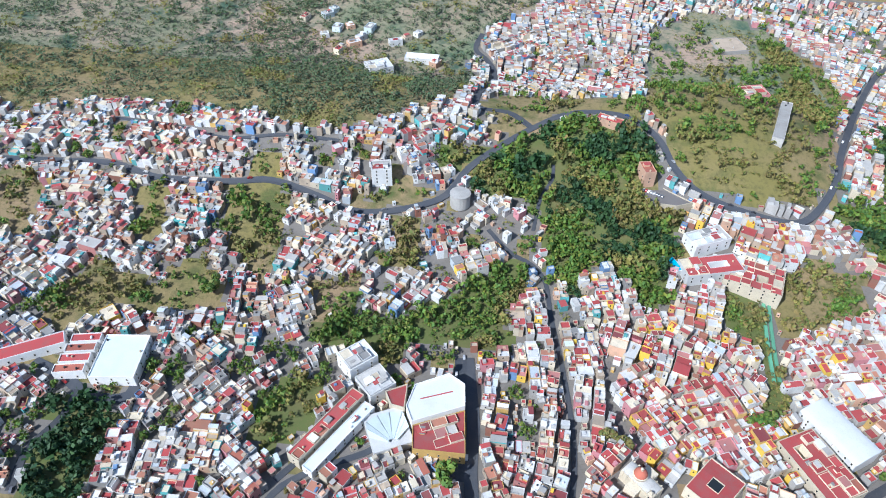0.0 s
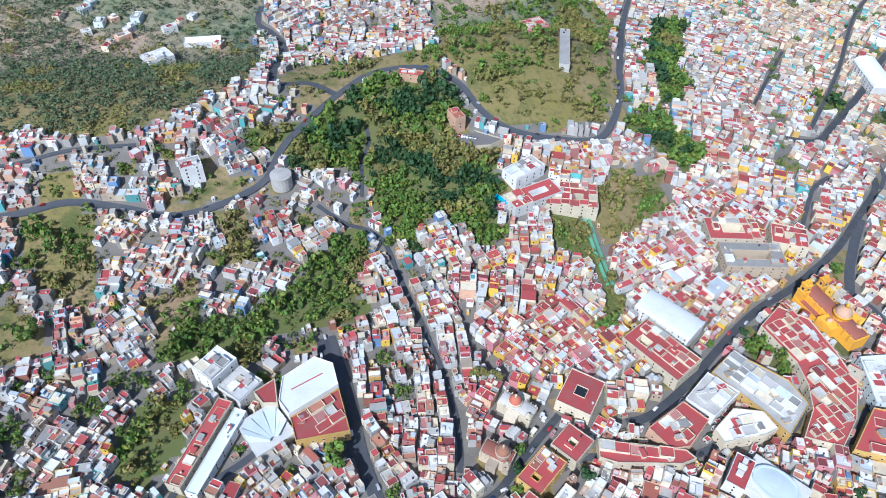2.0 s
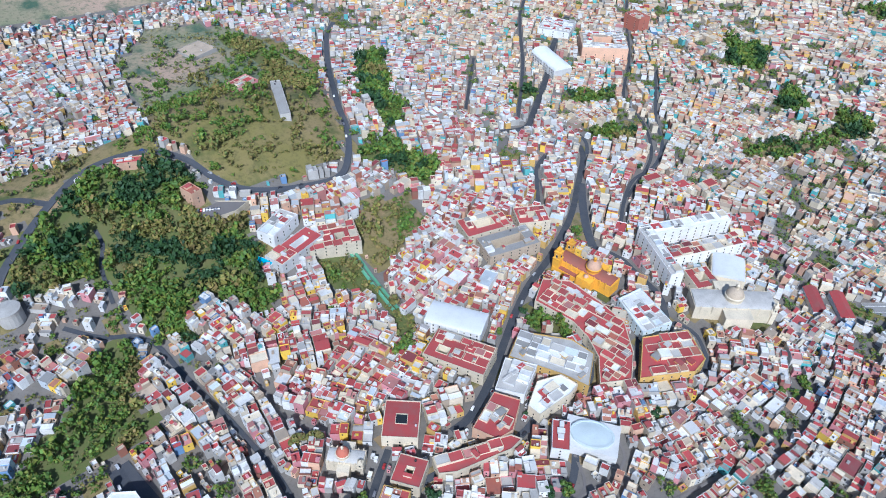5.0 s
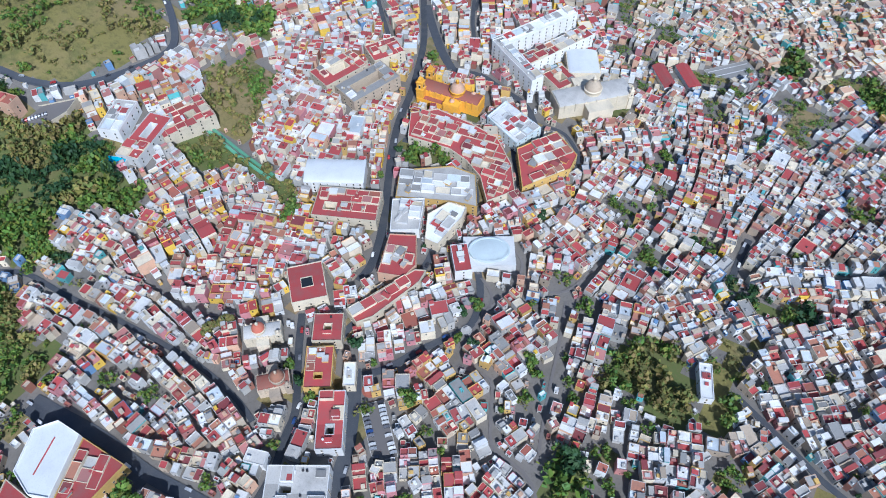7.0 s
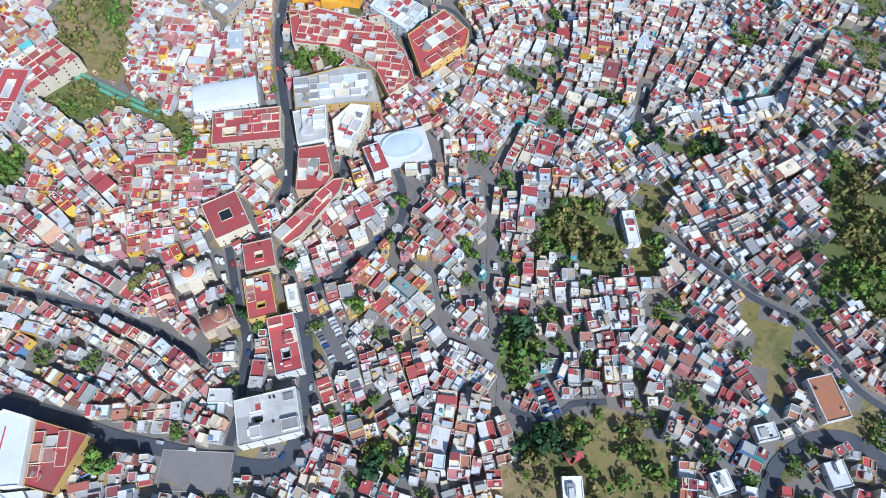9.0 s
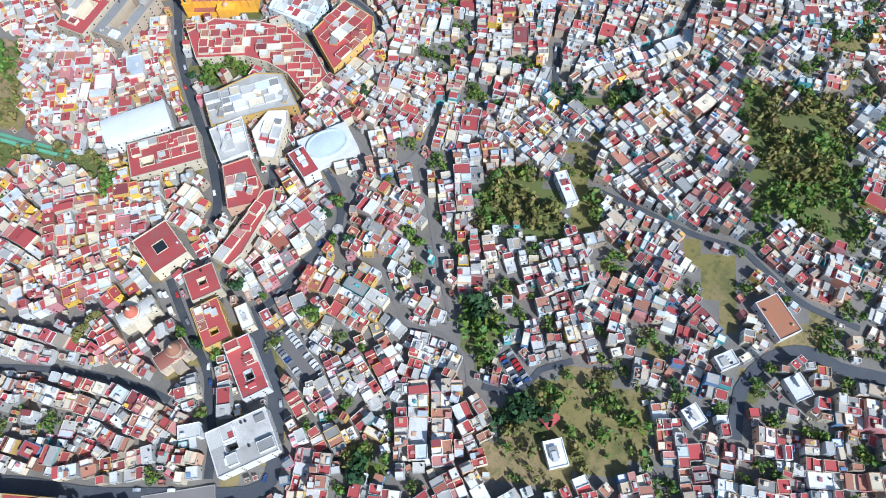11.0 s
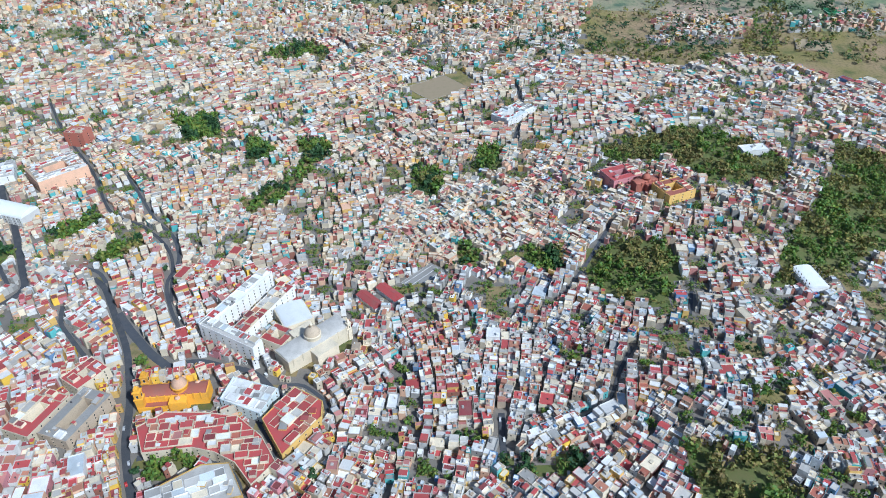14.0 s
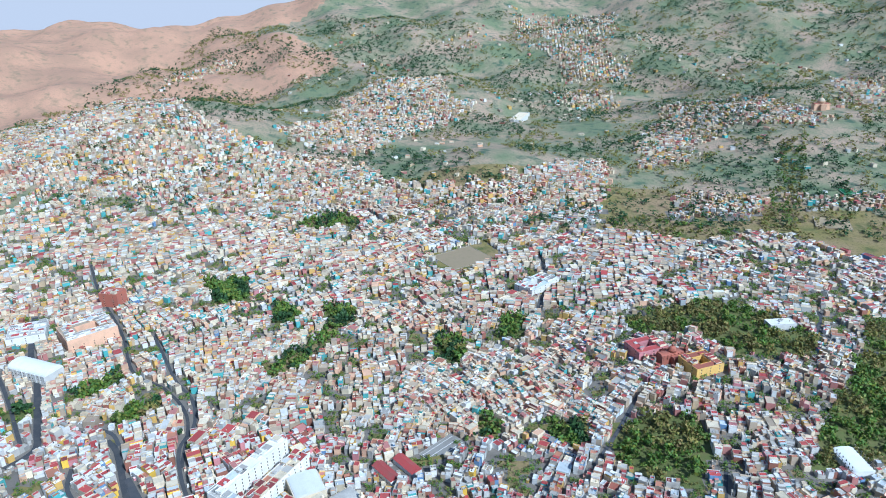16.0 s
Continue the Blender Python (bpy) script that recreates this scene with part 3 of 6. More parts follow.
green("dry_strip", 0.4, [(-175, 489), (-146, 493), (-146, 467), (-170, 463)])
green("dry_strip", 0.3, [(-81, 452), (-44, 465), (-14, 478), (-17, 459), (-65, 443), (-80, 444)])
green("dry_strip", 0.3, [(-53, 501), (-38, 491), (-26, 470), (-47, 470)])
green("town_grove", 0.8, [(985, 476), (999, 413), (937, 390), (905, 413), (943, 454)])
green("town_grove", 0.7, [(1230, 418), (1310, 338), (1258, 283), (1210, 358)])
green("valley_wood", 0.4, [(1756, -647), (1779, -720), (1478, -603), (1249, -502), (1276, -452), (1453, -539)])
green("valley_wood", 0.35, [(1290, -175), (1320, -300), (1230, -420), (1190, -320), (1240, -200)])

towns = []


def town(cover, poly):
    towns.append((cover, ragged(ragged(poly, 40), 15)))


town(0.8, [(1786, 1821), (1859, 1625), (1786, 1390), (2326, 1452), (2434, 1321), (1682, 774), (1632, 631), (1597, 511), (1588, 348), (1442, 257), (1433, 5), (1662, -208), (1471, -198), (1365, -108), (1256, 3), (1236, -100), (1258, -306), (1223, -493), (1149, -539), (1111, -711), (728, -495), (732, -192), (705, 805)])
town(0.7, [(1724, 605), (1956, 486), (2312, 570), (2456, 441), (2572, 255), (2285, 191), (2291, 101), (2102, 177), (1894, 284), (1652, 361), (1625, 464)])
town(0.45, [(2597, -111), (2575, -349), (2447, -372), (2381, -178)])
town(0.5, [(1873, -319), (2192, -502), (2268, -653), (2071, -813), (1890, -775), (1906, -584), (1654, -389), (1733, -311)])
town(0.5, [(2927, -189), (3012, -443), (2805, -441), (2764, -203)])
town(0.4, [(3691, 21), (3636, -470), (3173, -415), (3476, -34)])
town(0.4, [(1445, -334), (1442, -469), (1320, -434), (1333, -322)])
town(0.6, [(1420, -561), (1440, -749), (1446, -893), (1316, -823), (1333, -551)])
town(0.4, [(2654, -1123), (2491, -1229), (2077, -1041), (2067, -902)])

town(0.8, [(1454, 17), (1570, -121), (1619, -229), (1439, -195), (1266, -165), (1256, 3)])
town(0.75, [(1871, -333), (1956, -451), (1653, -401), (1612, -292)])
town(0.55, [(2303, -455), (2366, -713), (1922, -841), (1866, -819), (1923, -560), (1956, -451)])
town(0.7, [(1445, -334), (1439, -512), (1334, -469), (1302, -316)])
town(0.45, [(3618, 20), (3514, -480), (3061, -402), (2920, -210), (3219, -33)])
town(0.3, [(3235, 316), (3267, 142), (3085, 111), (3096, 280)])
town(0.5, [(3012, -147), (3001, -485), (2849, -467), (2703, -385), (2845, -207)])
town(0.6, [(2704, -199), (2598, -372), (2478, -338), (2459, -202)])
town(0.5, [(2485, 1301), (2849, 1381), (2997, 1167), (2970, 1146), (2699, 1290), (2489, 1273)])
town(0.4, [(2657, -1123), (2451, -1161), (2236, -1067), (2197, -954)])

# ---- large buildings ----
window_mesh = Soup()
window_mesh.box(-0.5, 0.5, -0.05, 0.09, 0, 1.7, 0, bottom=True)
window_mesh.box(-0.72, 0.72, -0.05, 0.16, -0.18, 0.0, 1, bottom=True)
window_mesh.box(-0.72, 0.72, -0.05, 0.13, 1.7, 1.85, 1, bottom=True)
WINDOW = window_mesh.mesh("window", [M_GLASS, M_CREAM])


def windows_on(parent, x0, y0, x1, y1, z, floors=2, gap=3.6, storey=3.6):
    """A row of windows a storey along a wall that runs from one corner to the next, its outside to the right."""
    run = math.hypot(x1 - x0, y1 - y0)
    n = max(1, int(run / gap))
    turn = math.degrees(math.atan2(y1 - y0, x1 - x0))
    for k in range(n):
        for f in range(floors):
            s = (k + 0.5) / n
            ob = new("window", WINDOW)
            ob.parent = parent
            ob.matrix_local = pose(x0 + (x1 - x0) * s, y0 + (y1 - y0) * s, z + 1.2 + f * storey, 0, 0, turn + 180)


def walls_ring(soup, w, d, z0, z1, rim=0.45, mat=0, court=None, drop=0.7):
    """Outer walls with a parapet, and the walls of a court if there is one."""
    o = [(-w / 2, -d / 2), (w / 2, -d / 2), (w / 2, d / 2), (-w / 2, d / 2)]
    i = [(x - math.copysign(rim, x), y - math.copysign(rim, y)) for x, y in o]
    soup.add([(x, y, z) for ring, z in ((o, z0), (o, z1), (i, z1), (i, z1 - drop - 0.3)) for x, y in ring],
             [(r * 4 + k, r * 4 + (k + 1) % 4, r * 4 + 4 + (k + 1) % 4, r * 4 + 4 + k) for r in range(3) for k in range(4)], mat)
    if court:
        cx, cy, cw, cd = court
        c = [(cx - cw / 2, cy - cd / 2), (cx + cw / 2, cy - cd / 2), (cx + cw / 2, cy + cd / 2), (cx - cw / 2, cy + cd / 2)]
        e = [(x + math.copysign(0.3, x - cx), y + math.copysign(0.3, y - cy)) for x, y in c]
        soup.add([(x, y, z) for ring, z in ((e, z1 - drop - 0.3), (e, z1 - drop + 0.5), (c, z1 - drop + 0.5), (c, z0)) for x, y in ring],
                 [(r * 4 + k, r * 4 + (k + 1) % 4, r * 4 + 4 + (k + 1) % 4, r * 4 + 4 + k) for r in range(3) for k in range(4)], mat)


def flat_roof(soup, w, d, z, court=None, mat=0):
    if not court:
        soup.box(-w / 2 + 0.4, w / 2 - 0.4, -d / 2 + 0.4, d / 2 - 0.4, z - 0.4, z, mat)
        return
    cx, cy, cw, cd = court
    a, b, c, e = -w / 2 + 0.4, w / 2 - 0.4, -d / 2 + 0.4, d / 2 - 0.4
    x0, x1, y0, y1 = cx - cw / 2 - 0.1, cx + cw / 2 + 0.1, cy - cd / 2 - 0.1, cy + cd / 2 + 0.1
    for p, q, r, s in ((a, b, c, y0), (a, b, y1, e), (a, x0, y0, y1), (x1, b, y0, y1)):
        soup.box(p, q, r, s, z - 0.4, z, mat)


landmark_cells = np.zeros((CY, CX), bool)


chance = random.Random(7)


def terraces(b, ring, z, roof, wall, keep=()):
    """Roof terraces at several levels, each with its low wall, in rows along the longest side of the plot; none on the courts."""
    n = len(ring)
    k = max(range(n), key=lambda i: math.dist(ring[i], ring[(i + 1) % n]))
    turn = math.atan2(ring[(k + 1) % n][1] - ring[k][1], ring[(k + 1) % n][0] - ring[k][0])
    c, s = math.cos(turn), math.sin(turn)
    us, vs = [x * c + y * s for x, y in ring], [y * c - x * s for x, y in ring]
    v = min(vs) + 0.9
    while v < max(vs) - 3:
        deep, u = chance.uniform(5, 9), min(us) + 0.9
        while u < max(us) - 3:
            wide, lift = chance.uniform(5, 11), chance.choice((0.3, 0.5, 0.9, 1.6, 2.6))
            o = [(u, v), (u + wide, v), (u + wide, v + deep), (u, v + deep)]
            probe = [(u + wide * p / 3, v + deep * q / 3) for p in range(4) for q in range(4)]
            at_plot = [(p * c - q * s, p * s + q * c) for p, q in probe]
            if all(inside(ring, *p) for p in at_plot) and not any(abs(p - x) < w / 2 + 0.6 and abs(q - y) < d / 2 + 0.6 for p, q in at_plot for x, y, w, d in keep) and chance.random() < 0.85:
                i = [(p + (0.25 if a in (0, 3) else -0.25), q + (0.25 if a < 2 else -0.25)) for a, (p, q) in enumerate(o)]
                rim = chance.choice((0.25, 0.45, 0.8))
                lines = ((o, z - 0.05), (o, z + lift + rim), (i, z + lift + rim), (i, z + lift - 0.05))
                soup = Soup()
                soup.add([(p * c - q * s, p * s + q * c, h) for line, h in lines for p, q in line], [(r * 4 + a, r * 4 + (a + 1) % 4, r * 4 + 4 + (a + 1) % 4, r * 4 + 4 + a) for r in range(3) for a in range(4)], 0)
                soup.add([(p * c - q * s, p * s + q * c, z + lift) for p, q in i], [(0, 1, 2, 3)], 1)
                part("roof_terrace", soup, [M_CREAM if roof in (M_RED, M_BRICK) else M_WHITE, M_TERRACE if roof in (M_RED, M_BRICK) else M_TERRACE_PALE], b)
            u += wide + chance.choice((0, 0, 0.8))
        v += deep + chance.choice((0, 0, 0.6))



def take_rect(x, y, w, d, turn, pad=1.5):
    i, j = rect_cells(x, y, w, d, radians(turn), pad)
    ok = (i >= 0) & (i < CX) & (j >= 0) & (j < CY)
    taken[j[ok], i[ok]] = True
    landmark_cells[j[ok], i[ok]] = True


def base_of(x, y, w, d, turn):
    c, s = math.cos(radians(turn)), math.sin(radians(turn))
    return min(float(lay(x + u * c - v * s, y + u * s + v * c)) for u in (-w / 2, 0, w / 2) for v in (-d / 2, 0, d / 2))


def block(name, x, y, w, d, turn, h, roof, wall, label, category="building", courts=(), floors=2, rooms=6, name_roof="roof"):
    """A large flat-roofed building with a parapet, courts, windows and rooms on its roof."""
    take_rect(x, y, w, d, turn)
    z = base_of(x, y, w, d, turn)
    top = float(lay(x, y)) - z + h
    b = thing(name, x, y, z, turn, label, category)
    court = courts[0] if courts else None
    s = Soup()
    walls_ring(s, w, d, -1.0, top, court=court)
    part("wall", s, wall, b)
    s = Soup()
    flat_roof(s, w, d, top - 0.7, court)
    part(name_roof, s, roof, b)
    if rooms > 2:
        terraces(b, [(-w / 2, -d / 2), (w / 2, -d / 2), (w / 2, d / 2), (-w / 2, d / 2)], top - 0.7, roof, wall, courts)
    for k in range(rooms):
        rw, rd, rh = chance.uniform(1.5, 6.5), chance.uniform(1.5, 5), chance.uniform(0.5, 2.8)
        rx, ry = chance.uniform(-w / 2 + 4, w / 2 - 4), chance.uniform(-d / 2 + 4, d / 2 - 4)
        if court and abs(rx - court[0]) < court[2] / 2 + rw / 2 + 0.4 and abs(ry - court[1]) < court[3] / 2 + rd / 2 + 0.4:
            continue
        s = Soup()
        s.box(rx - rw / 2, rx + rw / 2, ry - rd / 2, ry + rd / 2, top - 0.75, top - 0.7 + rh, 0)
        s.box(rx - rw / 2 - 0.2, rx + rw / 2 + 0.2, ry - rd / 2 - 0.2, ry + rd / 2 + 0.2, top - 0.7 + rh, top - 0.5 + rh, 1, bottom=True)
        part("roof_room", s, [wall, chance.choice([M_RED, M_PALE, M_WHITE, M_GREY])], b)
    for k in range(max(2, rooms // 2)):
        rx, ry = chance.uniform(-w / 2 + 2, w / 2 - 2), chance.uniform(-d / 2 + 2, d / 2 - 2)
        if court and abs(rx - court[0]) < court[2] / 2 + 1.5 and abs(ry - court[1]) < court[3] / 2 + 1.5:
            continue
        s = Soup()
        s.lathe([(0.7, 0), (0.75, 1.2), (0.45, 1.5), (0.2, 1.55)], rx, ry, top - 0.72, 8)
        part("water_tank", s, M_TANK, b)
    if floors:
        for (ax, ay), (bx, by) in (((-1, -1), (1, -1)), ((1, -1), (1, 1)), ((1, 1), (-1, 1)), ((-1, 1), (-1, -1))):
            windows_on(b, ax * w / 2, ay * d / 2, bx * w / 2, by * d / 2, top - h + 0.5, floors, gap=8 if x < 600 else 12)
    return b, top


def dome_into(s, x, y, z, r, mat=0, drum=0, sides=14, rise=1.0):
    s.lathe([(r * 1.06, 0), (r * 1.06, r * 0.55), (r * 1.14, r * 0.58), (r * 1.14, r * 0.68)], x, y, z, sides, drum)
    s.lathe([(r * math.cos(a), r * 0.68 + rise * r * math.sin(a)) for a in np.linspace(0, 1.35, 7)], x, y, z, sides, mat)
    top = z + r * 0.68 + rise * r * 0.97
    s.lathe([(r * 0.22, 0), (r * 0.22, r * 0.4), (r * 0.28, r * 0.42), (0.05, r * 0.7)], x, y, top - 0.2, 8, drum)


def tower_into(s, x, y, z, size, h, mat=0):
    """A church tower: a square shaft, a belfry between cornices and a small cupola, turned in one piece."""
    r = size * 0.7
    prof = [(r, -1), (r, h * 0.52), (r * 1.1, h * 0.54), (r * 1.1, h * 0.57), (r * 0.86, h * 0.58), (r * 0.86, h * 0.76), (r, h * 0.78), (r, h * 0.81), (r * 0.6, h * 0.83), (r * 0.58, h * 0.87), (r * 0.4, h * 0.93), (r * 0.12, h * 0.96), (0.05, h)]
    k = len(s.v)
    s.lathe(prof, 0, 0, z, 4, mat)
    c = math.sqrt(0.5)
    s.v[k:] = [(x + (p - q) * c, y + (p + q) * c, w) for p, q, w in s.v[k:]]


def belfry(b, x, y, z, size, h):
    """Openings on the four sides of a belfry."""
    e = size * 0.7 * 0.86 * math.sqrt(0.5)
    for turn in (0, 90, 180, 270):
        ob = new("belfry_opening", WINDOW)
        ob.parent = b
        a = radians(turn)
        ob.matrix_local = pose(x - math.sin(a) * e, y + math.cos(a) * e, z + h * 0.61, 0, 0, turn) @ Matrix.Diagonal((size / 4, 1, size / 4, 1))


# Yellow basilica: nave, transept, two towers, red-tiled vaults and domes.
def basilica():
    x, y, w, d, turn = 401, 251, 54.0, 30.0, 278
    take_rect(x, y, w + 4, d + 4, turn)
    b = thing("basilica", x, y, base_of(x, y, w, d, turn), turn, "yellow-plastered basilica with red vaults, domes and two towers", "church")
    s = Soup()
    s.box(-w / 2, w / 2, -7.5, 7.5, -1, 13)
    s.box(-2, 12, -d / 2, d / 2, -1, 12.4)
    s.box(-w / 2, -2.2, -13, -7.7, -1, 8)
    s.box(-w / 2, -2.2, 7.7, 13, -1, 8)
    part("wall", s, M_YELLOW, b)
    pier = Soup()
    pier.box(-0.5, 0.5, -0.6, 0.6, 8, 14.2)
    pier = pier.mesh("buttress", [M_YELLOW])
    for k in range(9):
        for side in (-1, 1):
            ob = new("buttress", pier)
            ob.parent, ob.location = b, (-w / 2 + 4 + k * 5.6, side * 7.5, 0)
    s = Soup()
    s.vault(-w / 2 + 1, w / 2 - 1, -6.6, 6.6, 13, 2.6, 0)
    part("roof", s, M_BRICK, b)
    for side in (-1, 1):
        s = Soup()
        s.box(-w / 2 + 0.4, -2.6, min(side * 8.1, side * 12.6), max(side * 8.1, side * 12.6), 8, 8.15)
        part("aisle_roof", s, M_BRICK, b)
    s = Soup()
    dome_into(s, 5, 0, 14.2, 6.2, 0, 1)
    part("dome", s, [M_PEACH, M_YELLOW], b, "large ribbed dome with lantern", True)
    for u, v, r in ((18, 4, 2.4), (5, 11, 2.2), (5, -11, 2.2)):
        s = Soup()
        dome_into(s, u, v, 12.4, r, 0, 1)
        part("dome", s, [M_PEACH, M_YELLOW], b)
    for v, h in ((-9.5, 30), (9.5, 27)):
        s = Soup()
        tower_into(s, -w / 2 + 2.5, v, 0, 6.5, h)
        part("tower", s, M_YELLOW, b)
        belfry(b, -w / 2 + 2.5, v, 0, 6.5, h)
    windows_on(b, -w / 2, -13, -2, -13, 1, 1, 5)
    windows_on(b, -2, 13, -w / 2, 13, 1, 1, 5)


basilica()


def domed_church(x, y, w, d, turn, wall, dome, r, label, h=11, tower=16, at=(0, 0)):
    take_rect(x, y, w, d, turn)
    b = thing("church", x, y, base_of(x, y, w, d, turn), turn, label, "church")
    s = Soup()
    s.box(-w / 2, w / 2, -d / 4, d / 4, -1, h)
    s.box(-w / 6, w / 6, -d / 2, d / 2, -1, h - 0.6)
    part("wall", s, wall, b)
    pier = Soup()
    pier.box(-0.4, 0.4, -0.5, 0.5, h * 0.6, h + 1)
    pier = pier.mesh("buttress", [wall])
    for k in range(7):
        for side in (-1, 1):
            ob = new("buttress", pier)
            ob.parent, ob.location = b, (-w / 2 + (k + 0.5) * w / 7, side * d / 4, 0)
    s = Soup()
    s.vault(-w / 2 + 0.5, w / 2 - 0.5, -d / 4 + 0.6, d / 4 - 0.6, h, 1.6)
    part("roof", s, M_PALE if wall == M_CREAM else M_BRICK, b)
    s = Soup()
    dome_into(s, at[0], at[1], h + 0.8, r, 0, 1)
    part("dome", s, [dome, wall], b, "", True)
    if tower:
        s = Soup()
        tower_into(s, -w / 2 + 2, d / 4 - 1, 0, 4, tower)
        part("tower", s, wall, b)
        belfry(b, -w / 2 + 2, d / 4 - 1, 0, 4, tower)
    windows_on(b, -w / 2, -d / 4, -w / 6, -d / 4, 2, 1, 4)
    windows_on(b, w / 6, -d / 4, w / 2, -d / 4, 2, 1, 4)


domed_church(135.7, 224.5, 24, 22, 133, M_CREAM, material("terracotta_dome", [(0.55, 0.16, 0.10)]), 4.2, "cream church with terracotta dome in the old town", at=(2, 0))
domed_church(112.9, 195.3, 20, 22, 137, M_TAN, material("brown_dome_tiles", [(0.38, 0.17, 0.10)]), 4.4, "stone church with brown tiled dome", at=(-3, 0), tower=14)
domed_church(464.7, 150.9, 66, 44, 137, M_CREAM, M_TAN, 7.0, "pale stone baroque church with large grey-gold dome", h=17, tower=26, at=(0, 0))
domed_church(736.8, -185, 34, 24, 115, M_BRICK, M_BRICK, 4.5, "red church with red dome and tower beside a convent", h=12, tower=22)
domed_church(2037, -845, 44, 34, 97, M_PEACH, M_CREAM, 9, "large domed hillside church in pale orange stone", h=18, tower=0)


# White hall with a barrel roof of pale sheet.
def barrel_hall(x, y, w, d, turn, h, label, rise=4.5, wall=M_WHITE):
    take_rect(x, y, w, d, turn)
    b = thing("hall", x, y, base_of(x, y, w, d, turn), turn, label, "hall")
    s = Soup()
    s.box(-w / 2, w / 2, -d / 2, d / 2, -1, h)
    part("wall", s, wall, b)
    pier = Soup()
    pier.box(-0.5, 0.5, -0.4, 0.4, -1, h + 0.3)
    pier = pier.mesh("pilaster", [wall])
    for k in range(9):
        for side in (-1, 1):
            ob = new("pilaster", pier)
            ob.parent, ob.location = b, (-w / 2 + 1 + k * (w - 2) / 8, side * d / 2, 0)
    s = Soup()
    s.vault(-w / 2 - 0.4, w / 2 + 0.4, -d / 2 + 0.5, d / 2 - 0.5, h, rise)
    part("roof", s, M_SHEET, b, "pale curved sheet roof")
    windows_on(b, -w / 2, -d / 2, w / 2, -d / 2, 2, 3, 4.6)
    windows_on(b, w / 2, d / 2, -w / 2, d / 2, 2, 3, 4.6)
    return b


barrel_hall(272, 274, 45, 24, 121, 13, "white hall with curved pale sheet roof", 1.7)
barrel_hall(687.8, 557.8, 60, 26, 73.3, 13, "long white church hall with arched sheet roof", 6)
barrel_hall(562.1, -307.9, 33, 20, 9.3, 7, "open sports hall with white arched roof on a wooded slope", 2.0)


# White and red hall of the market with a fan-shaped glazed foyer.
def assembly_hall():
    b = thing("pavilion", -22, 244, base_of(-22, 244, 26, 28, 24), 24, "pavilion with a fan of pale blue glazed roof panels", "pavilion")
    take_rect(-22, 244, 26, 28, 24, 0)
    s = Soup()
    s.box(-13, 13, -14, 14, -1, 7)
    part("wall", s, M_WHITE, b)
    for k in range(7):
        a0, a1 = radians(20 + k * 20), radians(20 + k * 20 + 18.5)
        s = Soup()
        v = [(r * math.cos(a), -12 + r * math.sin(a), z) for z in (7.0, 7.5) for r, a in ((3, a0), (24, a0), (24, a1), (3, a1))]
        v = [(max(-12.8, min(12.8, p[0])), min(13.8, p[1]), p[2] + 0.08 * (13 - p[1])) for p in v]
        s.add(v, [(4, 5, 6, 7), (0, 1, 5, 4), (1, 2, 6, 5), (2, 3, 7, 6), (3, 0, 4, 7)])
        part("roof_panel", s, M_AQUA, b)


assembly_hall()

# Long wings on the slope below the wood.
block("school", -60.0, 241.7, 60, 10, 58.2, 10, M_RED, M_CREAM, "long cream school wing with red flat roof", rooms=4)
block("school", -51.0, 234.8, 58, 8, 58.2, 8, M_AQUA, M_WHITE, "long white school wing with pale blue sheet roof", rooms=2)
block("apartment_block", -49.3, 294.1, 22, 18, 41.0, 14, M_WHITE, M_WHITE, "white terraced apartment block beside a wood", floors=3, rooms=5)
block("apartment_block", -34.7, 277.7, 20, 20, 40.7, 10, M_PALE, M_WHITE, "white apartment block with pale flat roof", floors=2, rooms=5)
block("workshop", -207, 278, 30, 36, 4, 9, M_AQUA, M_WHITE, "white workshop with wide pale blue roof", rooms=0)
for k in range(4):
    block("shed_roof_hall", -236, 265 + k * 8.7, 20, 7, 9, 8, M_RED if k % 2 else M_BRICK, M_WHITE, "white shed hall with red roof in a row of halls", rooms=0, floors=1)
block("market_row", -285.5, 270.7, 80, 11, 28.1, 7, M_RED, M_WHITE, "long white market row with red roof", rooms=0, floors=1)

# University: stepped white wings over a great stair.
block("university_wing", 467.2, 225.1, 64, 12, 62.7, 18, M_PALE, M_WHITE, "white university wing with battlements on a hill", floors=4, rooms=4)
block("university_wing", 516.9, 234, 88, 14, 156.1, 20, M_WHITE, M_WHITE, "long white university wing with many small windows", floors=5, rooms=6)
block("university_wing", 507, 206, 74, 16, 157.4, 16, M_RED, M_WHITE, "white stepped university wing with red terrace roof", floors=4, rooms=8)
barrel_hall(500.9, 176.8, 29, 28, 32, 14, "auditorium with white curved roof", 2.5, M_CREAM)
block("college", 472, 184, 22, 24, 155, 12, M_RED, M_CREAM, "cream college building with red roof and court", courts=[(0, 0, 9, 9)])


# Theatre with an oval roof.
def oval_theatre():
    x, y = 272.4, 137.8
    take_rect(x, y, 36, 26, 123)
    b = thing("theatre", x, y, base_of(x, y, 34, 24, 123), 123.3, "white theatre with a pale oval roof", "theatre")
    s = Soup()
    s.box(-18, 18, -12.5, 12.5, -1, 10)
    part("wall", s, M_WHITE, b)
    s = Soup()
    s.lathe([(10.5, 0), (10.5, 2.2), (9.4, 2.2), (9.3, 1.7), (5, 2.3), (0.5, 2.6)], 0, 0, 10, 28, 0, stretch=1.4)
    part("roof", s, M_AQUA, b, "pale oval roof with raised rim")
    windows_on(b, -18, -12.5, 18, -12.5, 1, 2, 4)
    windows_on(b, -18, 12.5, -18, -12.5, 1, 2, 4)


oval_theatre()

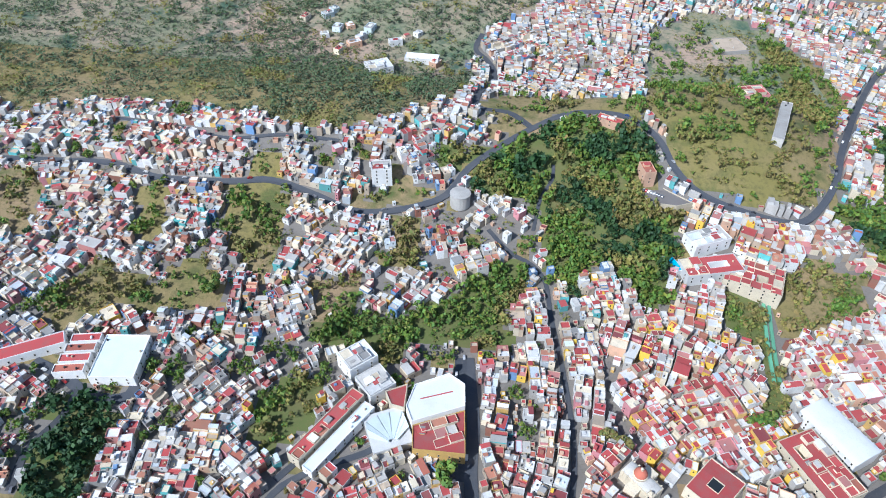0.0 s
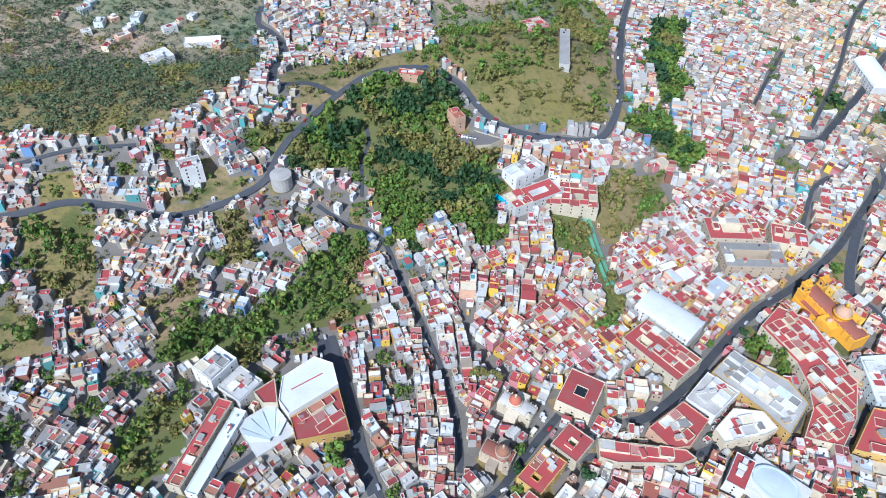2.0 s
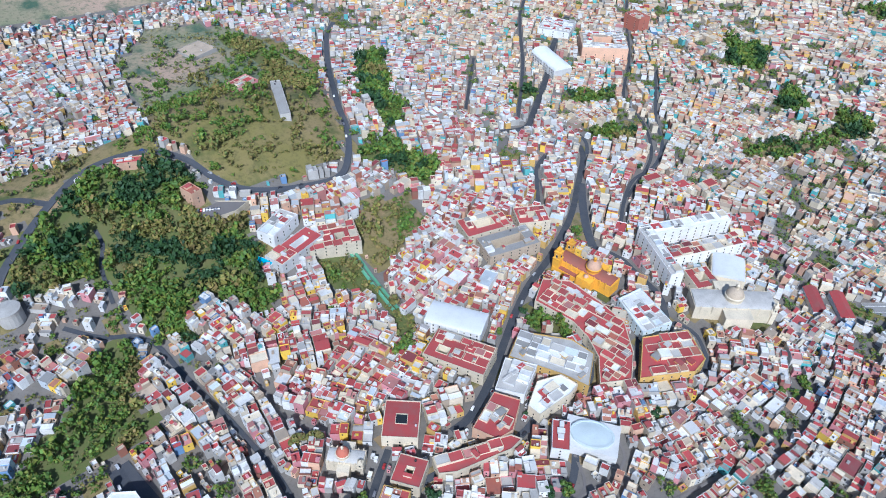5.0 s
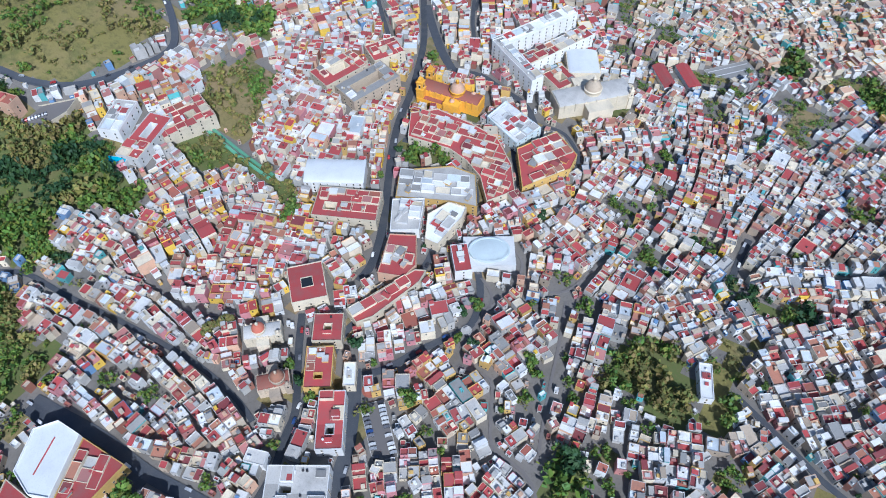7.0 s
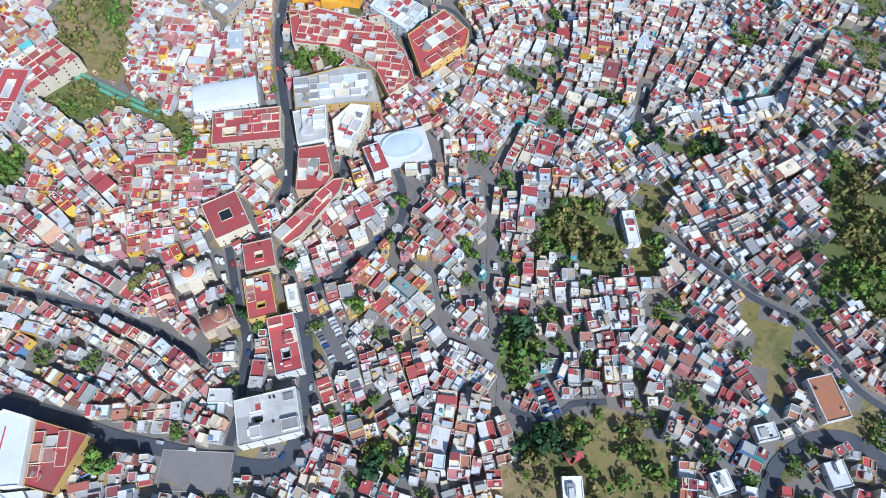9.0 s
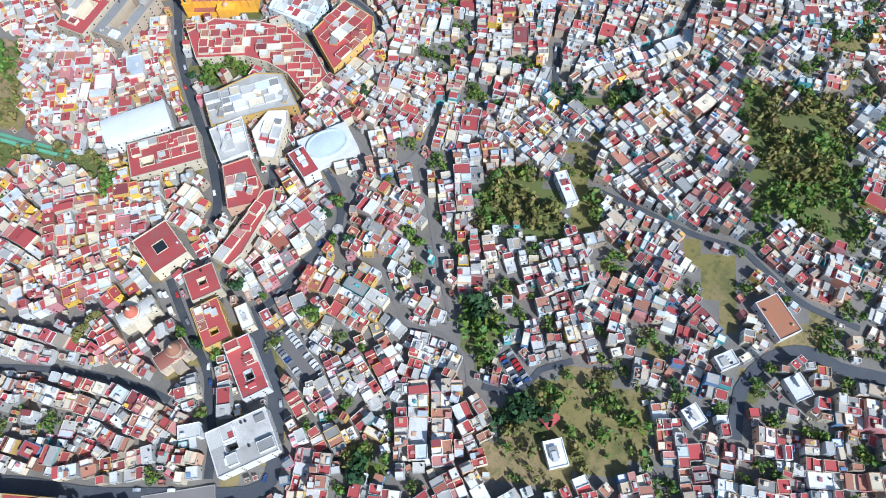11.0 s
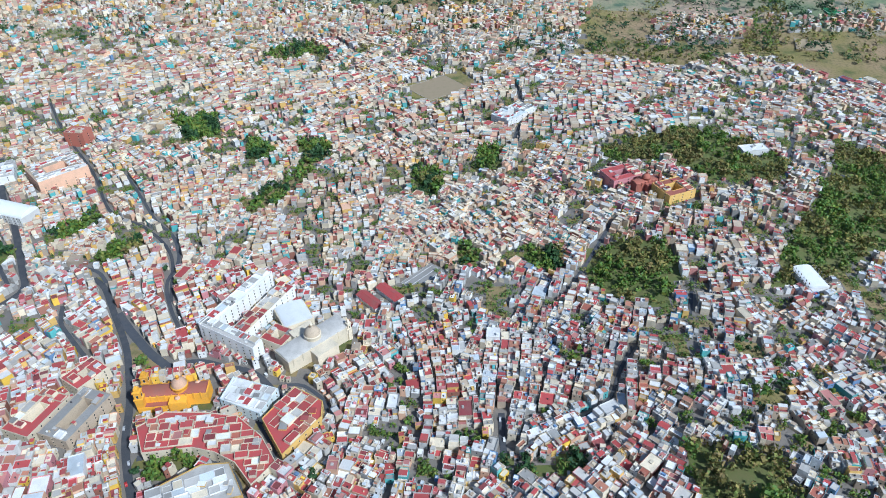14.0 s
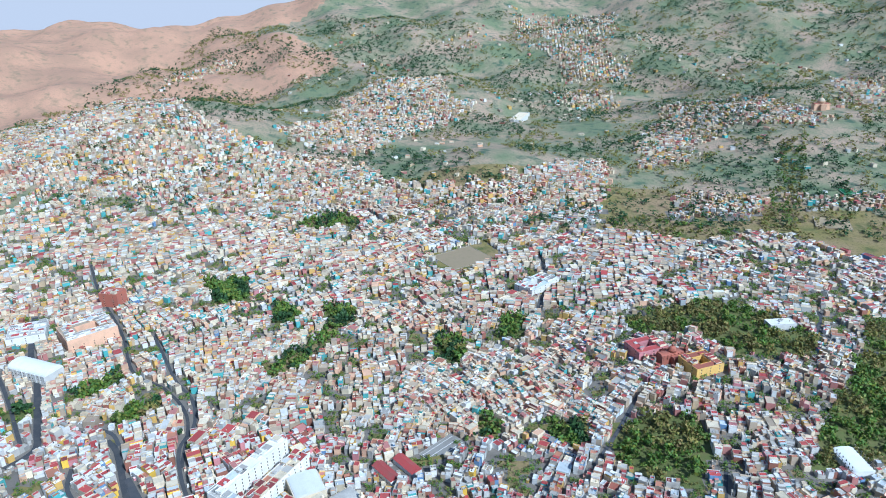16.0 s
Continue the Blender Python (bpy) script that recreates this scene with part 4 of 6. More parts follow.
def poly_block(name, pts, h, roof, wall, label, category, floors, rooms):
    """A building on an uneven plot: walls with a parapet along its outline, a sunk roof, windows, rooms and tanks."""
    mx, my = sum(p[0] for p in pts) / len(pts), sum(p[1] for p in pts) / len(pts)
    ring = [(p[0] - mx, p[1] - my) for p in pts]
    if sum(a[0] * b[1] - b[0] * a[1] for a, b in zip(ring, ring[1:] + ring[:1])) < 0:
        ring = ring[::-1]
    take_poly(pts)
    xs, ys = [p[0] for p in pts], [p[1] for p in pts]
    gi, gj = np.meshgrid(np.arange(int(min(xs)), int(max(xs)) + 1), np.arange(int(min(ys)), int(max(ys)) + 1))
    ok = inside(pts, gi + 0.5, gj + 0.5)
    landmark_cells[gj[ok] - Y0, gi[ok] - X0] = True
    z = min(float(lay(*p)) for p in pts)
    top = float(lay(mx, my)) - z + h
    b = thing(name, mx, my, z, 0, label, category)
    n = len(ring)
    inner = []
    for k in range(n):
        p, q, r = Vector(ring[k - 1]), Vector(ring[k]), Vector(ring[(k + 1) % n])
        u, v = (q - p).normalized(), (r - q).normalized()
        m = Vector((-u.y - v.y, u.x + v.x))
        m = m.normalized() * 0.5 / max(0.4, m.normalized().dot(Vector((-u.y, u.x))))
        inner.append((q.x + m.x, q.y + m.y))
    s = Soup()
    s.add([(x, y, w) for line, w in ((ring, -1.0), (ring, top), (inner, top), (inner, top - 1.1)) for x, y in line],
          [(r * n + k, r * n + (k + 1) % n, r * n + n + (k + 1) % n, r * n + n + k) for r in range(3) for k in range(n)])
    part("wall", s, wall, b)
    s = Soup()
    s.add([(x, y, top - 0.9) for x, y in inner], [tuple(range(n))])
    part("roof", s, roof, b)
    if rooms > 2:
        terraces(b, ring, top - 0.9, roof, wall)
    for k in range(rooms * 4):
        x, y = chance.uniform(min(xs), max(xs)), chance.uniform(min(ys), max(ys))
        if rooms <= 0 or not all(inside(pts, x + u, y + v) for u in (-3.4, 3.4) for v in (-3.4, 3.4)):
            continue
        rooms -= 1
        x, y, rw, rd, rh = x - mx, y - my, chance.uniform(0.8, 3.3), chance.uniform(0.8, 3), chance.uniform(0.5, 2.8)
        s = Soup()
        s.box(x - rw, x + rw, y - rd, y + rd, top - 0.95, top - 0.9 + rh, 0)
        s.box(x - rw - 0.2, x + rw + 0.2, y - rd - 0.2, y + rd + 0.2, top - 0.9 + rh, top - 0.7 + rh, 1, bottom=True)
        part("roof_room", s, [wall, chance.choice([M_RED, M_PALE, M_WHITE, M_GREY])], b)
    for k in range(n):
        if floors:
            windows_on(b, *ring[k], *ring[(k + 1) % n], top - h + 0.5, floors, 6.4)
    return b, z + top - 0.9


_, hall_top = poly_block("assembly_hall", [(-8, 275), (14, 286), (25, 278), (26, 261), (-7, 246.5), (-12, 258)], 14, M_SHEET, M_WHITE, "large hall with many-sided white sheet roof", "hall", 0, 0)
poly_block("hall_wing", [(-6.5, 246), (26, 260), (28, 228), (-5, 229)], 11, M_RED, M_OCHRE, "ochre wing with wide red flat roof", "building", 2, 4)
poly_block("hall_wing", [(-27, 270), (-13, 277), (-13, 258), (-22, 260)], 10, M_RED, M_CREAM, "small cream wing with red roof", "building", 1, 0)
poly_block("town_block", [(359.2, 264.7), (374.8, 248.2), (375.5, 218.4), (372.6, 190.1), (353.7, 166.4), (331.7, 150.6), (311.4, 163.2), (329.7, 180.0), (338.4, 198.1), (341.7, 215.9), (335.4, 250.9)], 12, M_RED, M_CREAM, "long curved cream terrace of houses with red roofs", "building", 3, 14)
poly_block("town_block", [(370.7, 171.1), (404.2, 153.4), (389.8, 127.8), (373.9, 125.7), (337.4, 147.6)], 13, M_RED, M_OCHRE, "ochre corner block with red roofs", "building", 3, 8)
poly_block("town_block", [(300.6, 234.1), (325.4, 202.8), (327.8, 182.9), (301.2, 165.2), (295.5, 183.7), (277.0, 221.5)], 12, M_PALE, M_OCHRE, "ochre block with pale roof terraces", "building", 3, 10)
poly_block("town_block", [(273.3, 221.5), (286.6, 201.8), (260.2, 188.9), (248.5, 206.2)], 11, M_PALE, M_WHITE, "white block with pale roof terraces", "building", 2, 5)
poly_block("town_block", [(275.7, 191.9), (293.7, 185.0), (296.2, 171.3), (286.4, 169.1), (256.7, 170.7), (255.9, 181.1)], 11, M_WHITE, M_CREAM, "cream wedge-shaped house with white roof", "building", 2, 4)
poly_block("town_block", [(244.1, 202.9), (253.4, 186.2), (232.1, 172.0), (219.5, 173.6), (212.7, 190.7)], 12, M_RED, M_PEACH, "peach block with red roof", "building", 2, 4)
poly_block("town_block", [(178.2, 191.1), (228.9, 170.8), (232.4, 163.9), (221.8, 162.7), (183.5, 173.0), (173.9, 179.4)], 10, M_RED, M_CREAM, "narrow cream row of houses with red roofs", "building", 2, 6)
poly_block("town_block", [(391.6, 210.9), (415.9, 207.1), (403.8, 166.9), (377.4, 174.7)], 12, M_WHITE, M_AQUA, "pale blue hotel block with white and red roofs", "building", 3, 6)
LOT = [(160.0, 494.9), (176.5, 496.0), (206.3, 471.5), (191.8, 465.7), (173.4, 468.2), (161.9, 479.9)]
s_line = Soup()
s_line.box(-11, 11, -0.35, 0.35, 0, 0.35)
seam = part("roof_seam", s_line, M_RED)
seam.matrix_world = pose(7, 268, hall_top + 0.004, 0, 0, 20)
tagged(seam, "red ridge strip across a white sheet roof", "roof strip")
terrace_lot = LOT, poly_block("terrace", LOT, 4, M_PAVING, M_CREAM, "walled terrace with parked cars above a wood", "terrace", 0, 0)[1]

# Old-town blocks with red terraces and courts.
mansion, mansion_top = block("mansion", 180, 224.7, 24, 29, 136.8, 12, M_RED, M_CREAM, "courtyard mansion with wide red roof", courts=[(0, 0, 7.5, 7.5)], rooms=0)
s = Soup()
s.box(-3.85, 3.85, -3.85, 3.85, mansion_top - 1.1, mansion_top - 0.95, bottom=True)
part("court_canopy", s, M_GLASS, mansion, "dark glazed canopy over the court")
for x, y, w, d, turn, roof, wall, court, label in (
        (251, 246.2, 48, 28, 115.4, M_RED, M_CREAM, (12, 4, 9, 7), "cream old-town block with red roofs"),
        (160.1, 190.8, 19, 20, 123.7, M_RED, M_CREAM, (0, 0, 5, 5), "cream corner house with red roof"),
        (134.8, 177.6, 17, 28, 124.4, M_RED, M_OCHRE, (0, 6, 5, 4), "ochre house with red roof by a street"),
        (111.8, 150, 16, 36, 124.4, M_RED, M_WHITE, (0, 6, 5, 6), "white house with red terrace over a street"),
        (69.8, 140.3, 35, 26, 122.5, M_PALE, M_WHITE, (6, 0, 7, 5), "white flat-roofed block by a street bend"),
        (254.8, 150, 12, 23, 131, M_RED, M_WHITE, None, "white corner house with red roof"),
        (372.5, 319, 50, 28, 164, M_GREY, M_TAN, (0, 0, 30, 10), "stone convent with long inner court"),
        (372, 350, 44, 26, 164, M_RED, M_CREAM, (0, 0, 18, 9), "cream convent wing with red roof and court"),
        (418, 334, 30, 24, 150, M_RED, M_CREAM, (0, 0, 8, 8), "cream town house with red roof and court"),
        (784.2, 550.5, 62, 52, 136.5, M_TAN, M_PEACH, (0, 0, 26, 20), "massive stone granary with a square court"),
        (785, 636, 46, 44, 118, M_PALE, M_WHITE, None, "white market building with wide pale roof"),
        (984, -40.8, 62, 34, 137.5, M_AQUA, M_WHITE, (6, 0, 28, 12), "white school with pale blue roofs round a yard"),
        (757, -160, 40, 30, 115.7, M_RED, M_PINK, (0, 0, 16, 12), "red convent with tiled roofs round a court"),
        (716, -212, 36, 32, 115.7, M_BRICK, M_OCHRE, (0, 0, 14, 14), "ochre convent wing with tiled roofs round a court")):
    block("town_block", x, y, w, d, turn, 20 if "granary" in label else 12, roof, wall, label, courts=[court] if court else [], rooms=max(3, int(w * d / 140)), floors=3)
block("tower_block", 897.8, 579.3, 22, 30, 173, 22, M_BRICK, M_BRICK, "brick-red tower block above the roofs", floors=5, rooms=3)
for k in range(3):
    block("apartment_tower", 1416 + 3 * k, 224 - 27 * k, 14, 16, 107, 14, M_TAN, M_TAN, "tan apartment tower at the foot of a hill", rooms=0, floors=4)
block("warehouse", 2217, -26, 120, 34, 165, 12, M_CREAM, M_WHITE, "long white warehouse on a far hill", rooms=0, floors=0)
block("clinic", 827.7, -335.8, 34, 16, 100.9, 10, M_WHITE, M_WHITE, "long white building among trees", rooms=2)

# Barn-like halls with red gables.
for x, y in ((533.5, 111.3), (545.5, 93.4)):
    take_rect(x, y, 31, 12, 43)
    b = thing("hall", x, y, base_of(x, y, 31, 12, 43), 45, "low hall with red ridged roof beside trees", "hall")
    s = Soup()
    s.box(-15, 15, -5.7, 5.7, -1, 6)
    part("wall", s, M_WHITE, b)
    s = Soup()
    s.gable(-15, 15, -5.7, 5.7, 6.003, 2.6)
    part("roof", s, M_RED, b)

# Hotel on the spur, with its pool, and the inclined railway below it.
block("hotel_wing", 214.7, 415, 48, 20, 14.3, 9, M_RED, M_WHITE, "white hotel wing with red roof on a spur", courts=[(6, 0, 16, 6)], rooms=4)
block("hotel_wing", 248, 409, 44, 32, 159, 10, M_RED, M_CREAM, "cream hotel wing with red and white stepped roofs", courts=[(-6, 3, 8, 8)], rooms=9, floors=3)
block("hotel_wing", 215, 441, 34, 18, 23.7, 10, M_PALE, M_WHITE, "white hotel annexe with pale roof", rooms=5)
pool = thing("swimming_pool", 185.9, 418.3, lay(185.9, 418.3) + 3.5, 117, "long turquoise swimming pool beside a hotel", "pool")
s = Soup()
s.box(-10, 10, -3.6, 3.6, -6, 0.0)
part("basin", s, M_WHITE, pool)
s = Soup()
s.box(-9.4, 9.4, -3.0, 3.0, 0.004, 0.1)
part("water", s, M_POOL, pool)

track = smooth_line([(257, 399), (251, 358), (246, 317)], 4)
for side in (-1, 1):
    rail = ribbon(track + np.array([side * 2.1, 0.3 * side]), 1.2, 1.6, M_STEEL, "railway", 3.0)
    tagged(new("inclined_railway", rail.mesh("inclined_railway", [M_STEEL])), "green steel track of an inclined railway down a slope", "railway", "tracks of the inclined railway")
take_poly([(251, 400), (262, 400), (251, 316), (241, 316)])

# Hilltop: a long pale stair wall, a red visitor hall, a look-out platform, a terrace with parked cars.
block("stair_terrace", 303, 578, 10, 70, -22, 5, M_PALE, M_PALE, "long pale concrete terrace down a hillside", "terrace", rooms=0, floors=0)
block("visitor_hall", 289, 632, 28, 20, 12, 9, M_BRICK, M_PINK, "red visitor hall on the hilltop", rooms=4)
block("lookout_platform", 331, 851, 38, 36, 14.6, 4, M_TAN, M_PALE, "pale stone look-out platform on a hill", "platform", rooms=0, floors=0)
block("ochre_house", 169, 497, 10, 16, 12.5, 13, M_BRICK, M_PEACH, "tall orange house at the edge of a terrace", "house", rooms=2)
block("villa", -95.2, 711.9, 28, 22, 27.0, 10, M_WHITE, M_WHITE, "white villa on a wooded slope", "house", rooms=4)
block("shed", -50.6, 757.1, 40, 14, 175.8, 6, M_SHEET, M_WHITE, "long shed with white sheet roof", "shed", rooms=0, floors=0)
block("villa", 142, 553, 26, 9, 153, 7, M_RED, M_PEACH, "peach house with red roof by the hill road", "house", rooms=2)
block("apartment_block", -57.0, 473.1, 17, 14, 11.3, 15, M_PALE, M_WHITE, "white four-storey apartment block", floors=4, rooms=3)
for x, y, r in ((11.0, 458.3, 8.5),):
    take_rect(x, y, 18, 18, 0)
    b = thing("water_tower", x, y, float(lay(x, y)) - 1, 0, "round pale concrete water tank by the road", "water tank")
    s = Soup()
    s.lathe([(r, 0), (r, 12), (r + 0.3, 12.1), (r + 0.3, 12.6), (r * 0.3, 13.4)], 0, 0, 0, 20)
    part("tank", s, M_PALE, b)
block("villa", 258.7, -25.2, 8, 24, 113.6, 8, M_WHITE, M_WHITE, "narrow white house among trees on a knoll", "house", rooms=2)
block("depot", 180.7, -150.5, 15, 25, 121.7, 7, material("orange_roof_coating", [(0.50, 0.20, 0.10)], stain=0.3), M_WHITE, "low white depot with orange flat roof", rooms=0, floors=1)
for k, (x, y) in enumerate([(-171, 783), (-175, 826), (-147, 753), (-144, 807), (-127, 786), (-119, 805), (-73, 795), (-34, 751), (-85, 783), (-169, 839), (-201, 815), (-133, 770), (-60, 806), (-158, 800)]):
    block("hillside_house", x, y, 10 + 3 * (k % 3), 8 + 2 * (k % 2), 20 + 23 * k % 60, 5 + k % 3, (M_WHITE, M_PALE, M_RED, M_WHITE)[k % 4], (M_WHITE, M_AQUA, M_CREAM, M_PEACH)[k % 4],
          ("white house on a scrubby spur", "pale blue house on a scrubby spur", "cream house with red roof on a spur", "peach house with white roof on a spur")[k % 4], "house", rooms=1, floors=1)
for x, y, w, d, turn in ((88, -30, 15, 11, 20), (118, -104, 12, 10, 35), (141, -160, 14, 11, 30), (152, -122, 12, 9, 120)):
    block("house", x, y, w, d, turn, 6, M_WHITE, M_WHITE, "white flat-roofed house by a road bend", "house", rooms=2, floors=1)
cabin = thing("cabin", 106.6, -25.4, float(lay(106.6, -25.4)), 138, "small cabin with red ridged roof on a green slope", "cabin")
take_rect(106.6, -25.4, 10, 8, 138)
s = Soup()
s.box(-4.2, 4.2, -3.4, 3.4, -1, 4)
part("wall", s, M_BRICK, cabin)
s = Soup()
s.gable(-4.2, 4.2, -3.4, 3.4, 4.003, 1.8, over=0.6)
part("roof", s, M_RED, cabin)
block("bridge_house", 142.2, 160, 7.7, 16, 124, 9, M_WHITE, M_CREAM, "narrow house with white roof at the end of a plaza", "house", rooms=1)


def open_floor(name, x, y, w, d, turn, mat, label, category, kerb=M_KERB, lift=0.5):
    """A level court with a kerb round it."""
    take_rect(x, y, w, d, turn, 0.5)
    z = max(float(lay(x, y)), base_of(x, y, w, d, turn)) + lift
    b = thing(name, x, y, z, turn, label, category)
    b["kind"] = "structure"
    s = Soup()
    s.box(-w / 2, w / 2, -d / 2, d / 2, -2.5, 0)
    part("surface", s, mat, b)
    for a, c, e, f in ((-w / 2, w / 2, -d / 2, -d / 2 + 0.4), (-w / 2, w / 2, d / 2 - 0.4, d / 2), (-w / 2, -w / 2 + 0.4, -d / 2 + 0.4, d / 2 - 0.4), (w / 2 - 0.4, w / 2, -d / 2 + 0.4, d / 2 - 0.4)):
        s = Soup()
        s.box(a, c, e, f, 0.003, 0.25)
        part("kerb", s, kerb, b)
    return b, z


plaza, plaza_z = open_floor("car_park", 124.6, 126, 15, 37, 139, M_PAVING, "paved plaza with parked cars between streets", "car park")
park2, park2_z = open_floor("car_park", 133.8, -3.4, 10, 22, 128.5, M_ASPHALT, "small asphalt car park beside trees", "car park")
open_floor("square", 30.5, 167.9, 40, 22, 106.5, M_PAVING, "wide paved square by the boulevard", "square")
court, court_z = open_floor("sports_court", 577, 63, 44, 22, 140, M_GREY, "grey concrete sports court in the town", "sports court")
for v in (-7, 0, 7):
    s = Soup()
    s.box(-20, 20, v - 0.25, v + 0.25, 0.004, 0.05)
    part("line_marking", s, M_WHITE, court)
pitch, _ = open_floor("football_pitch", 1453.3, -680.2, 34, 56, 90.4, M_PITCH, "green football pitch on a dusty field", "football pitch", M_WHITE)
open_floor("sports_ground", 1110, 80, 70, 80, 40, M_DUST, "dusty bare sports ground ringed by houses", "sports ground", M_KERB)
open_floor("dirt_field", 1303.9, -592.2, 60, 90, 75.0, M_DUST, "bare dusty field beside a pitch", "field", M_KERB)

# Round fountain and a kiosk ring on the plazas.
take_rect(212, 119, 11, 11, 0)
f = thing("fountain", 212, 119, float(lay(212, 119)) + 0.4, 0, "round stone fountain in a small square", "fountain")
s = Soup()
s.lathe([(3.6, -1), (3.6, 0.8), (3.1, 0.8), (3.0, 0.4), (0.6, 0.4), (0.4, 1.9), (1.5, 2.1), (1.5, 2.3), (0.1, 2.4)], 0, 0, 0, 20)
part("basin", s, M_PALE, f)
f = thing("planter_ring", 143, 146, float(lay(143, 146)) + 0.4, 0, "round brick planter at the head of a plaza", "planter")
s = Soup()
s.lathe([(5, -1), (5, 0.7), (4.3, 0.7), (4.2, 0.3), (0.2, 0.3)], 0, 0, 0, 22)
part("wall", s, M_BRICK, f)


# ---- houses ----
dice = random.Random(11)
cell = 10
ox, oy = np.meshgrid(np.arange(X0 + 5, X0 + CX, cell), np.arange(Y0 + 5, Y0 + CY, cell))
aim_of = np.zeros(ox.shape)
dist_of = np.zeros(ox.shape)
for r in range(ox.shape[0]):
    dd = (ox[r][:, None] - SP[None, :, 0]) ** 2 + (oy[r][:, None] - SP[None, :, 1]) ** 2
    k = dd.argmin(1)
    aim_of[r], dist_of[r] = SP[k, 2], np.sqrt(dd[np.arange(len(k)), k])


def heading(x, y):
    i, j = min(ox.shape[1] - 1, max(0, int((x - X0) / cell))), min(ox.shape[0] - 1, max(0, int((y - Y0) / cell)))
    away = min(1.0, dist_of[j, i] / 160)
    swirl = 0.5 * math.sin(x / 70 + 1.1) + 0.5 * math.sin(y / 60)
    return aim_of[j, i] + away * swirl


def core(x, y):
    """How much a place belongs to the old town."""
    return math.exp(-((x - 330) / 290) ** 2 - ((y - 255) / 190) ** 2)


wx, wy = np.meshgrid(np.arange(X0, X0 + CX, 5) + 2.5, np.arange(Y0, Y0 + CY, 5) + 2.5)
upper_town = np.any([inside(poly, wx, wy) for cover, poly in towns if cover > 0.65], axis=0)


def settled(x, y):
    """Whether houses stand here at all."""
    if y < -0.62 * x - 215 or (x < 10 and y < 180) or y > 985:
        return False
    if x > 930 and not upper_town[min(upper_town.shape[0] - 1, max(0, int((y - Y0) / 5))), min(upper_town.shape[1] - 1, int((x - X0) / 5))]:
        return False
    return True


homes = []
groves, patches = [], []
while len(groves) + len(patches) < 1550:
    x, y = dice.uniform(-600, 1300), dice.uniform(-560, 950)
    i, j = int(x - X0), int(y - Y0)
    lean = noise.noise(Vector((x / 120, y / 120, 4)))
    if settled(x, y) and not taken[j, i] and core(x, y) < 0.45 and lean + (0.6 if y < -0.22 * x - 60 else 0) + (0.1 if x > 420 else 0) + (0.35 if y > 230 and x < 90 else 0) + (0.15 if x > 600 else 0) > dice.uniform(-0.3, 0.6):
        r = dice.choice((3, 4, 5, 6, 8, 11)) * dice.uniform(0.8, 1.2) * (1.35 if x > 450 else 1)
        (patches if y > 330 and x < 300 and dice.random() < 0.6 else groves).append((x, y, r))
        ii, jj = rect_cells(x, y, 1.5 * r, 1.5 * r, dice.uniform(0, 3))
        taken[np.clip(jj, 0, CY - 1), np.clip(ii, 0, CX - 1)] = True


def try_home(x, y, w, d, turn, h, pad=-0.25):
    cells = rect_cells(x, y, w, d, turn, pad)
    if not is_free(cells) or not settled(x, y):
        return False
    taken[cells[1], cells[0]] = True
    homes.append((x, y, w, d, turn, h))
    return True


# Rows along the streets first.
for x, y, a, width in street_points[::1]:
    for side in (-1, 1):
        if not (X0 + 20 < x < X0 + CX - 20 and Y0 + 20 < y < Y0 + CY - 20) or not settled(x, y):
            continue
        old = core(x, y)
        w, d = dice.uniform(6, 9) + 9 * old * dice.uniform(0.2, 1), dice.uniform(7, 12) + 8 * old * dice.uniform(0.2, 1)
        off = side * (width / 2 + 0.5 + d / 2)
        s = dice.uniform(-2, 2)
        try_home(x - math.sin(a) * off + math.cos(a) * s, y + math.cos(a) * off + math.sin(a) * s, w, d, a + (math.pi if side > 0 else 0), dice.uniform(5.5, 8.5) + 3.5 * old)
# Behind them rows of houses, wall to wall, that follow the nearest street, with narrow alleys between.
PATCH = 58
for gy0 in range(-560, 980, PATCH):
    for gx0 in range(-620, 1340, PATCH):
        mx, my = gx0 + dice.uniform(-9, 9), gy0 + dice.uniform(-9, 9)
        if not (X0 + 60 < mx < X0 + CX - 60 and Y0 + 60 < my < Y0 + CY - 60):
            continue
        turn = heading(mx, my) + dice.gauss(0, 0.12)
        c, s, old = math.cos(turn), math.sin(turn), core(mx, my)
        v, row = -42.0, 0
        while v < 42:
            deep = dice.uniform(6, 11.5) + 4 * old * dice.random()
            u = -44.0 + dice.uniform(0, 4)
            base = dice.uniform(4.5, 7) + 2.5 * old
            while u < 44:
                wide = dice.choice((5, 6, 7, 8.5, 11, 14)) * dice.uniform(0.85, 1.15) + 6 * old * dice.random()
                x, y = mx + (u + wide / 2) * c - (v + deep / 2) * s, my + (u + wide / 2) * s + (v + deep / 2) * c
                if X0 + 15 < x < X0 + CX - 15 and Y0 + 15 < y < Y0 + CY - 15 and settled(x, y) and not taken[int(y - Y0), int(x - X0)]:
                    skew, h = dice.gauss(0, 0.07), base + dice.uniform(-2.2, 2.8)
                    for shrink in (1.0, 0.75, 0.55):
                        if try_home(x, y, wide * shrink, deep * shrink, turn + skew + (math.pi if row % 2 else 0), h, -0.7):
                            break
                u += wide
                if dice.random() < 0.08:
                    u += 1.8
            v += deep
            row += 1
            if row % 2 == 0:
                v += dice.choice((0.4, 1.4, 2.2))
for lo, hi, tries in ((6, 9, 22000), (4.5, 6.5, 40000)):
    for _ in range(tries):
        x, y = dice.uniform(-640, 1340), dice.uniform(-620, 980)
        if not taken[int(y - Y0), int(x - X0)]:
            w = dice.uniform(lo, hi)
            try_home(x, y, w, w * dice.uniform(0.65, 1.0), heading(x, y) + dice.choice((0, math.pi / 2)), dice.uniform(3.5, 7.5) + 2 * core(x, y), -0.5)

